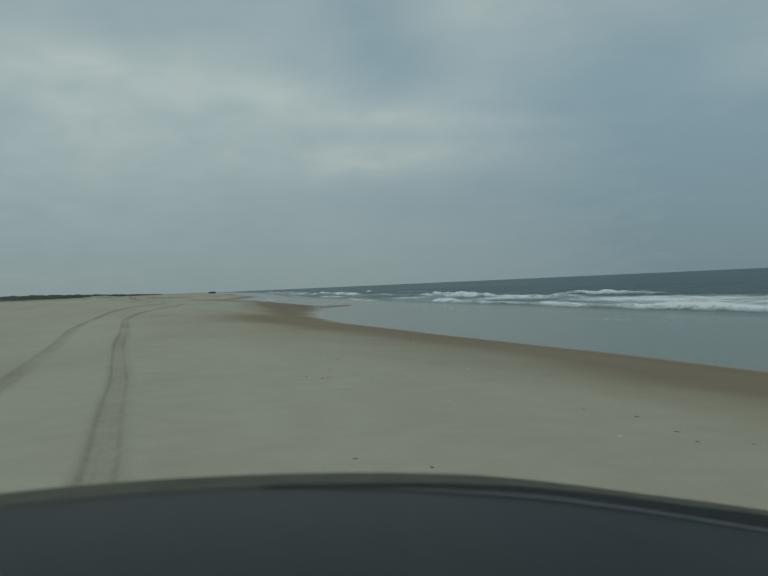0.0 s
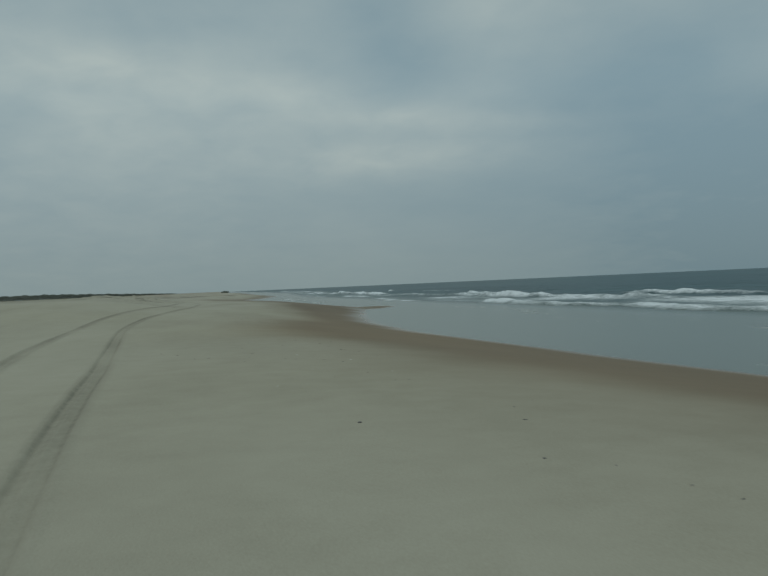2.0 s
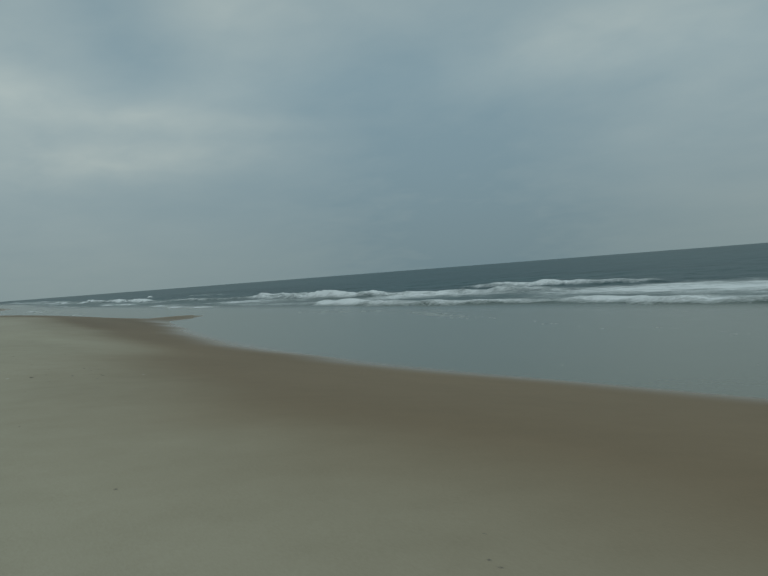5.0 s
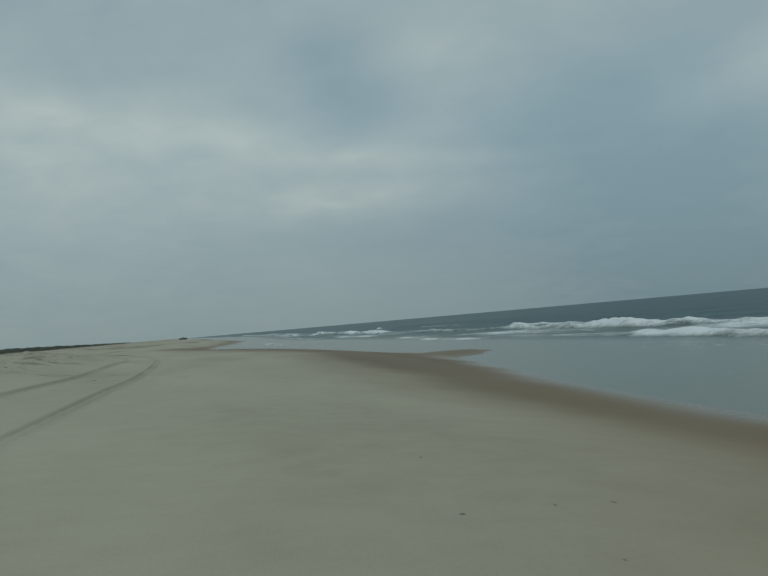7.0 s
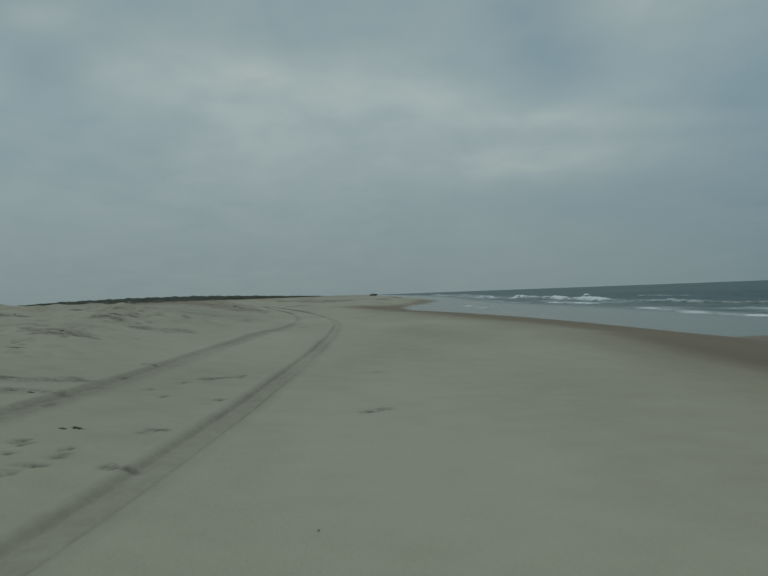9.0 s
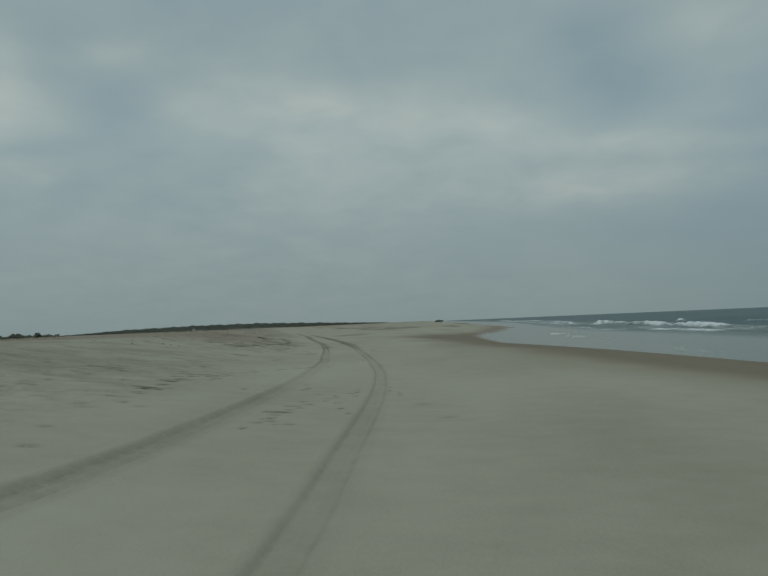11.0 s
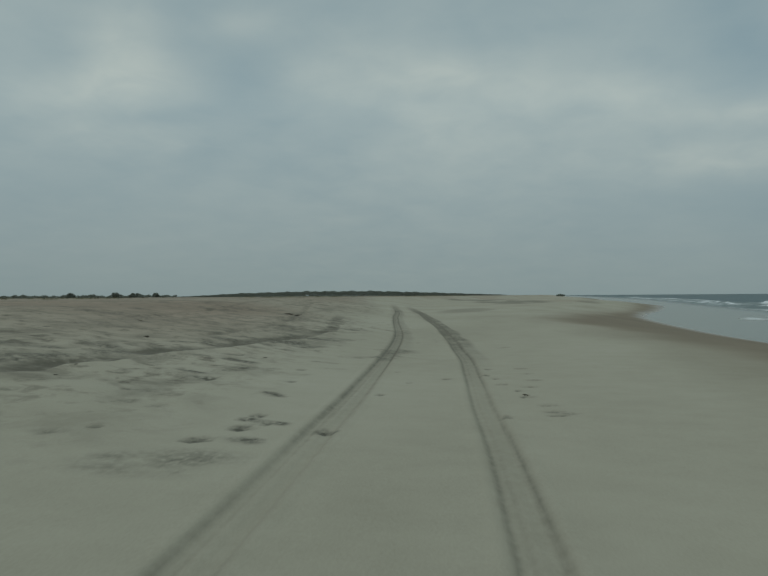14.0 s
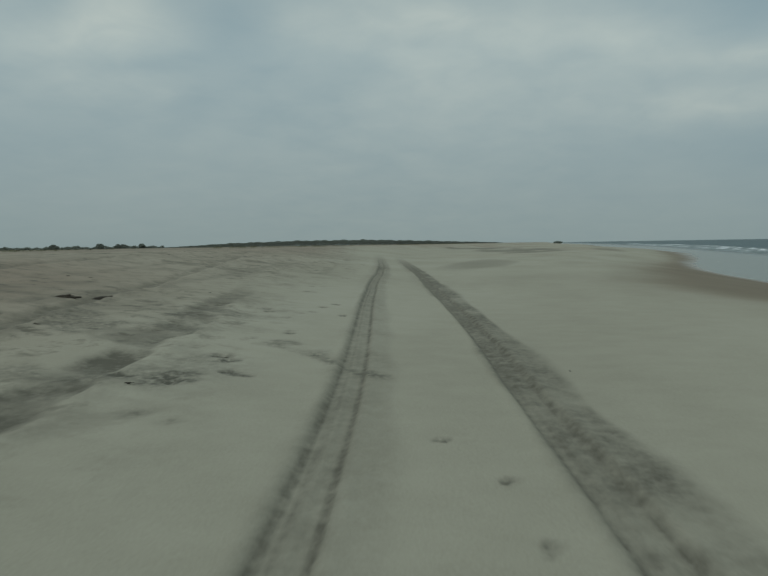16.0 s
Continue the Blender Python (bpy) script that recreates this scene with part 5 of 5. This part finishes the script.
# dune grass on the hummocks: many fine blades
g = random.Random(21)
verts, faces = [], []
tufts = 0
while tufts < 420:
    x, y = -55 - abs(g.gauss(0, 70)), g.uniform(120, 700)
    if math.sin(x * 0.09) * math.sin(y * 0.043 + 1.0) + g.uniform(-0.3, 0.3) < 0.25:
        continue
    tufts += 1
    z = float(base_height(np.array([[x]]), np.array([[y]]))[0, 0])
    for k in range(16):
        a, lean, hgt, w = g.uniform(0, 6.283), g.uniform(0.05, 0.45), g.uniform(0.12, 0.32), 0.02 + 0.00012 * y
        bx, by = x + g.gauss(0, 0.35), y + g.gauss(0, 0.35)
        k0 = len(verts)
        ca, sa = math.cos(a), math.sin(a)
        verts += [(bx - sa * w, by + ca * w, z - 0.05), (bx + sa * w, by - ca * w, z - 0.05), (bx + ca * lean * 0.4 + sa * w * 0.7, by + sa * lean * 0.4 - ca * w * 0.7, z + hgt * 0.6),
                  (bx + ca * lean, by + sa * lean, z + hgt)]
        faces += [(k0, k0 + 1, k0 + 2), (k0, k0 + 2, k0 + 3)]
me = bpy.data.meshes.new("dune_grass")
me.from_pydata(verts, [], faces)
me.materials.append(GRASS)
tagged(new("dune_grass", me), "thin dry yellow-green grass on low sand hummocks", "grass", kind="stuff")

# ------------------------------------------------------------------ wrack, shells and driftwood on the sand


def weed_mesh(seed, size):
    """A flat heap of bent weed straps."""
    gg = random.Random(seed)
    bm = bmesh.new()
    for k in range(11):
        a, L, w = gg.uniform(0, 6.283), size * gg.uniform(0.5, 1.0), size * gg.uniform(0.05, 0.12)
        cx, cy, h0 = gg.gauss(0, size * 0.22), gg.gauss(0, size * 0.12), gg.uniform(0.1, 0.35) * size * 0.35
        rings = []
        for i in range(6):
            f = i / 5 - 0.5
            b = a + f * gg.uniform(-0.4, 0.9)
            x, y = cx + math.cos(b) * f * L, cy + math.sin(b) * f * L * 0.6
            z = h0 * (1 - 4 * f * f) + 0.006 + gg.uniform(0, 0.012)
            n = (-math.sin(b) * w, math.cos(b) * w)
            rings.append([(x - n[0], y - n[1], z), (x, y, z + w * 0.5), (x + n[0], y + n[1], z), (x, y, max(-0.01, z - w * 0.4))])
        loft(bm, rings)
    return mesh_of("seaweed_clump", bm, WEED)


def shell_mesh(mat, size, seed):
    """A ribbed half shell, lying hollow side down."""
    gg = random.Random(seed)
    bm = bmesh.new()
    n = 14
    rings = []
    for r, z in ((1.0, 0.0), (0.94, 0.14), (0.72, 0.30), (0.40, 0.40), (0.08, 0.44)):
        rings.append([(size * r * math.cos(q) * (1 + 0.05 * (k % 2)) * (1 + 0.22 * math.sin(q + seed)), size * 0.72 * r * math.sin(q) - size * 0.12 * (1 - r), size * z) for k, q in enumerate(np.linspace(0, 2 * math.pi, n, endpoint=False))])
    loft(bm, rings)
    return mesh_of("shell", bm, mat)


WEEDS = [weed_mesh(s, 1.0) for s in (1, 2, 3, 4)]
DARKS = [shell_mesh(DARKSHELL, 1.0, s) for s in (1, 2)]
WHITES = [shell_mesh(SHELL, 1.0, s) for s in (3, 4)]
gd = random.Random(31)


def scatter(kind, spots, size, label, category, group):
    pool = {"weed": WEEDS, "dark": DARKS, "white": WHITES}[kind]
    name = {"weed": "seaweed_clump", "dark": "mussel_shell", "white": "clam_shell"}[kind]
    for x, y, *s in spots:
        ob = new(name, gd.choice(pool))
        k = (s[0] if s else 1.0) * size * gd.uniform(0.75, 1.3)
        ob.location = (x, y, ground_at(x, y) - 0.12 * k * (kind != "weed") - 0.002)
        ob.rotation_euler = (gd.uniform(-0.12, 0.12), gd.uniform(-0.12, 0.12), gd.uniform(0, 6.283))
        ob.scale = (k, k * (1.0 if kind == "weed" else gd.uniform(0.5, 0.95)), k * gd.uniform(0.6, 1.0))
        tagged(ob, label, category, group)


DARK_SPOTS = [(1.0, 6.5), (1.5, 6.0), (3.8, 8.4), (4.2, 8.6), (4.1, 7.8), (4.0, 6.9), (3.9, 6.4), (4.3, 6.2), (0.3, 23.6, 1.5), (1.8, 14.0), (1.2, 13.0), (1.3, 12.9), (1.5, 12.6, 1.4), (1.6, 12.7),
              (2.1, 13.1), (2.0, 12.8, 0.75), (2.9, 13.8, 0.75), (2.8, 13.4), (2.7, 12.5), (2.2, 12.2), (1.3, 15.7), (1.4, 21.4), (-0.6, 18.8), (-0.1, 18.3), (-0.3, 17.4), (1.2, 16.8), (1.6, 17.3),
              (1.7, 16.9), (1.4, 16.8), (1.8, 16.9), (2.1, 17.6), (2.2, 16.0), (1.8, 21.0), (2.0, 20.3), (2.1, 19.9), (2.1, 24.1), (1.9, 23.2), (2.5, 24.6), (-0.7, 31.6), (1.2, 28.6), (0.6, 28.0)]
DARK_MORE = [(1.4, 27.3), (1.6, 27.3), (0.2, 29.6), (-2.0, 45.4), (-0.7, 35.3), (-0.7, 34.0), (-0.5, 33.5), (-0.8, 33.8), (-1.4, 32.8, 1.4), (-1.7, 32.8), (-2.1, 34.0), (-2.5, 34.7), (-0.6, 32.6),
             (0.1, 31.9), (0.3, 31.7), (2.9, 34.4, 0.75), (1.6, 34.2), (1.5, 34.2), (1.7, 33.6), (1.8, 33.5), (1.1, 30.8), (-0.6, 56.1), (-0.7, 55.7, 1.4), (-0.4, 56.2), (-0.5, 54.6), (0.3, 54.5),
             (0.7, 54.6), (-1.4, 56.6), (0.0, 55.5), (0.5, 55.2), (0.0, 66.2), (-0.5, 63.3), (0.8, 63.4), (0.3, 63.4), (-9.5, 158.9), (-3.0, 83.0), (-4.2, 76.4), (-2.9, 39.3, 1.2), (-2.7, 38.6), (-0.5, 37.5, 1.4), (-0.3, 38.1), (0.8, 38.4), (1.4, 38.2), (1.7, 37.8), (1.3, 36.8), (1.5, 35.8), (1.4, 35.5), (0.3, 36.1)]
DARK_MORE += [(0.3, 58.3, 0.75), (-1.4, 58.6, 0.75), (-1.6, 57.6, 0.75), (-0.3, 58.0, 0.75), (0.9, 59.1, 0.75), (-0.4, 56.8, 0.75), (-0.0, 56.8, 0.75), (0.5, 56.7, 0.75), (1.2, 59.2, 0.75), (-0.2, 57.6, 0.75), (0.6, 57.4, 0.75), (-0.4, 57.6, 0.75), (0.3, 57.3, 0.75), (-4.2, 76.4, 0.75), (0.4, 73.1, 0.75), (-0.9, 74.7, 0.75), (-1.6, 74.7, 0.75), (-3.9, 78.5, 0.75), (0.5, 73.4, 0.75)]
for i in range(18):
    y = gd.uniform(8, 62)
    DARK_MORE.append((float(wet_top(y)) - 2.6 + gd.gauss(0, 0.9), y, 0.7))
for first, last, n in ((30, 44, 42), (53, 62, 26)):
    for i in range(n):
        y = gd.uniform(first, last)
        DARK_MORE.append((float(wet_top(y)) - 0.4 - abs(gd.gauss(0, 1.5)), y, gd.uniform(0.4, 0.75)))
scatter("dark", DARK_SPOTS + DARK_MORE, 0.029, "small dark mussel shell lying on pale sand", "shell", "shells on the sand")
WHITE_SPOTS = [(5.0, 21.5), (0.4, 32.8), (2.4, 32.9), (1.3, 31.2), (1.2, 55.0), (-1.1, 55.9), (2.6, 9.4), (3.4, 6.8)]
for i in range(14):
    y = gd.uniform(10, 62)
    WHITE_SPOTS.append((float(wet_top(y)) - 1.8 + gd.gauss(0, 1.0), y, 0.8))
scatter("white", WHITE_SPOTS, 0.030, "bleached white clam shell lying on the sand", "shell", "shells on the sand")
WEED_SPOTS = [(-5.4, 85.9, 0.7), (-5.5, 85.8, 0.7), (-8.6, 94.1, 1.0), (-15.57, 128.7, 0.75), (-15.24, 131.6, 0.9), (-15.49, 136, 0.75), (-13.25, 131.1, 0.8), (-14.27, 128.9, 0.8), (-15.78, 147.4, 1.0), (-13.89, 144.1, 1.0), (-15.99, 147.7, 0.6), (-15.44, 158.5, 0.7), (-13.13, 156.3, 0.8), (-13.04, 158.2, 0.6), (-12.63, 157.4, 0.6), (-6.61, 140.9, 0.6), (-14.36, 129.7, 0.75), (-13.95, 131.3, 1.5), (-13.65, 131.3, 0.9), (-6.6, 87.8, 0.6), (-9.51, 96.4, 0.9), (-18.55, 164.1, 0.9), (-16.15, 165.1, 0.7), (-12.71, 148.5, 0.7)]
WEED_MORE = []
for i in range(40):
    y = gd.uniform(128, 215)
    WEED_MORE.append((float(rut_left(y)) - 2.0 - abs(gd.gauss(0, 9)), y, gd.uniform(0.25, 0.6)))
for i in range(10):
    WEED_MORE.append((-8.0 - abs(gd.gauss(0, 6)), gd.uniform(84, 118), gd.uniform(0.5, 1.1)))
scatter("weed", WEED_SPOTS + WEED_MORE, 0.12, "dry dark seaweed clump half sunk in the sand", "seaweed", "seaweed on the beach")


def log(x, y, length, radius, turn, seed):
    gg = random.Random(seed)
    bm = bmesh.new()
    rings = []
    for i in range(11):
        f = i / 10
        r = radius * (0.55 + 0.6 * math.sin(math.pi * min(0.95, f + 0.12))) * gg.uniform(0.85, 1.12)
        c = (length * (f - 0.5), 0.10 * length * math.sin(f * 3.1) * 0.4, radius * 0.55 + 0.05 * f)
        rings.append([(c[0], c[1] + r * math.cos(q) * gg.uniform(0.85, 1.1), c[2] + r * math.sin(q)) for q in np.linspace(0, 2 * math.pi, 10, endpoint=False)])
    loft(bm, rings)
    for k in range(3):
        b = Vector((length * gg.uniform(-0.3, 0.35), 0, radius))
        e = b + Vector((gg.uniform(-0.2, 0.3), gg.uniform(-0.12, 0.12), gg.uniform(-0.03, 0.02)))
        loft(bm, [[b + Vector((0, 0.03 * math.cos(q), 0.03 * math.sin(q))) for q in (0, 1.6, 3.1, 4.7)], [e + Vector((0, 0.012 * math.cos(q), 0.012 * math.sin(q))) for q in (0, 1.6, 3.1, 4.7)]])
    ob = part("driftwood", bm, WOOD)
    ob.matrix_world = pose(x, y, ground_at(x, y) - 0.03, 0, 0, turn)
    return tagged(ob, "dark weathered driftwood log lying on the dry sand", "driftwood", "driftwood")


log(-16.55, 161.85, 0.32, 0.036, 31, 1)
log(-16.78, 161.12, 0.27, 0.024, 33, 2)
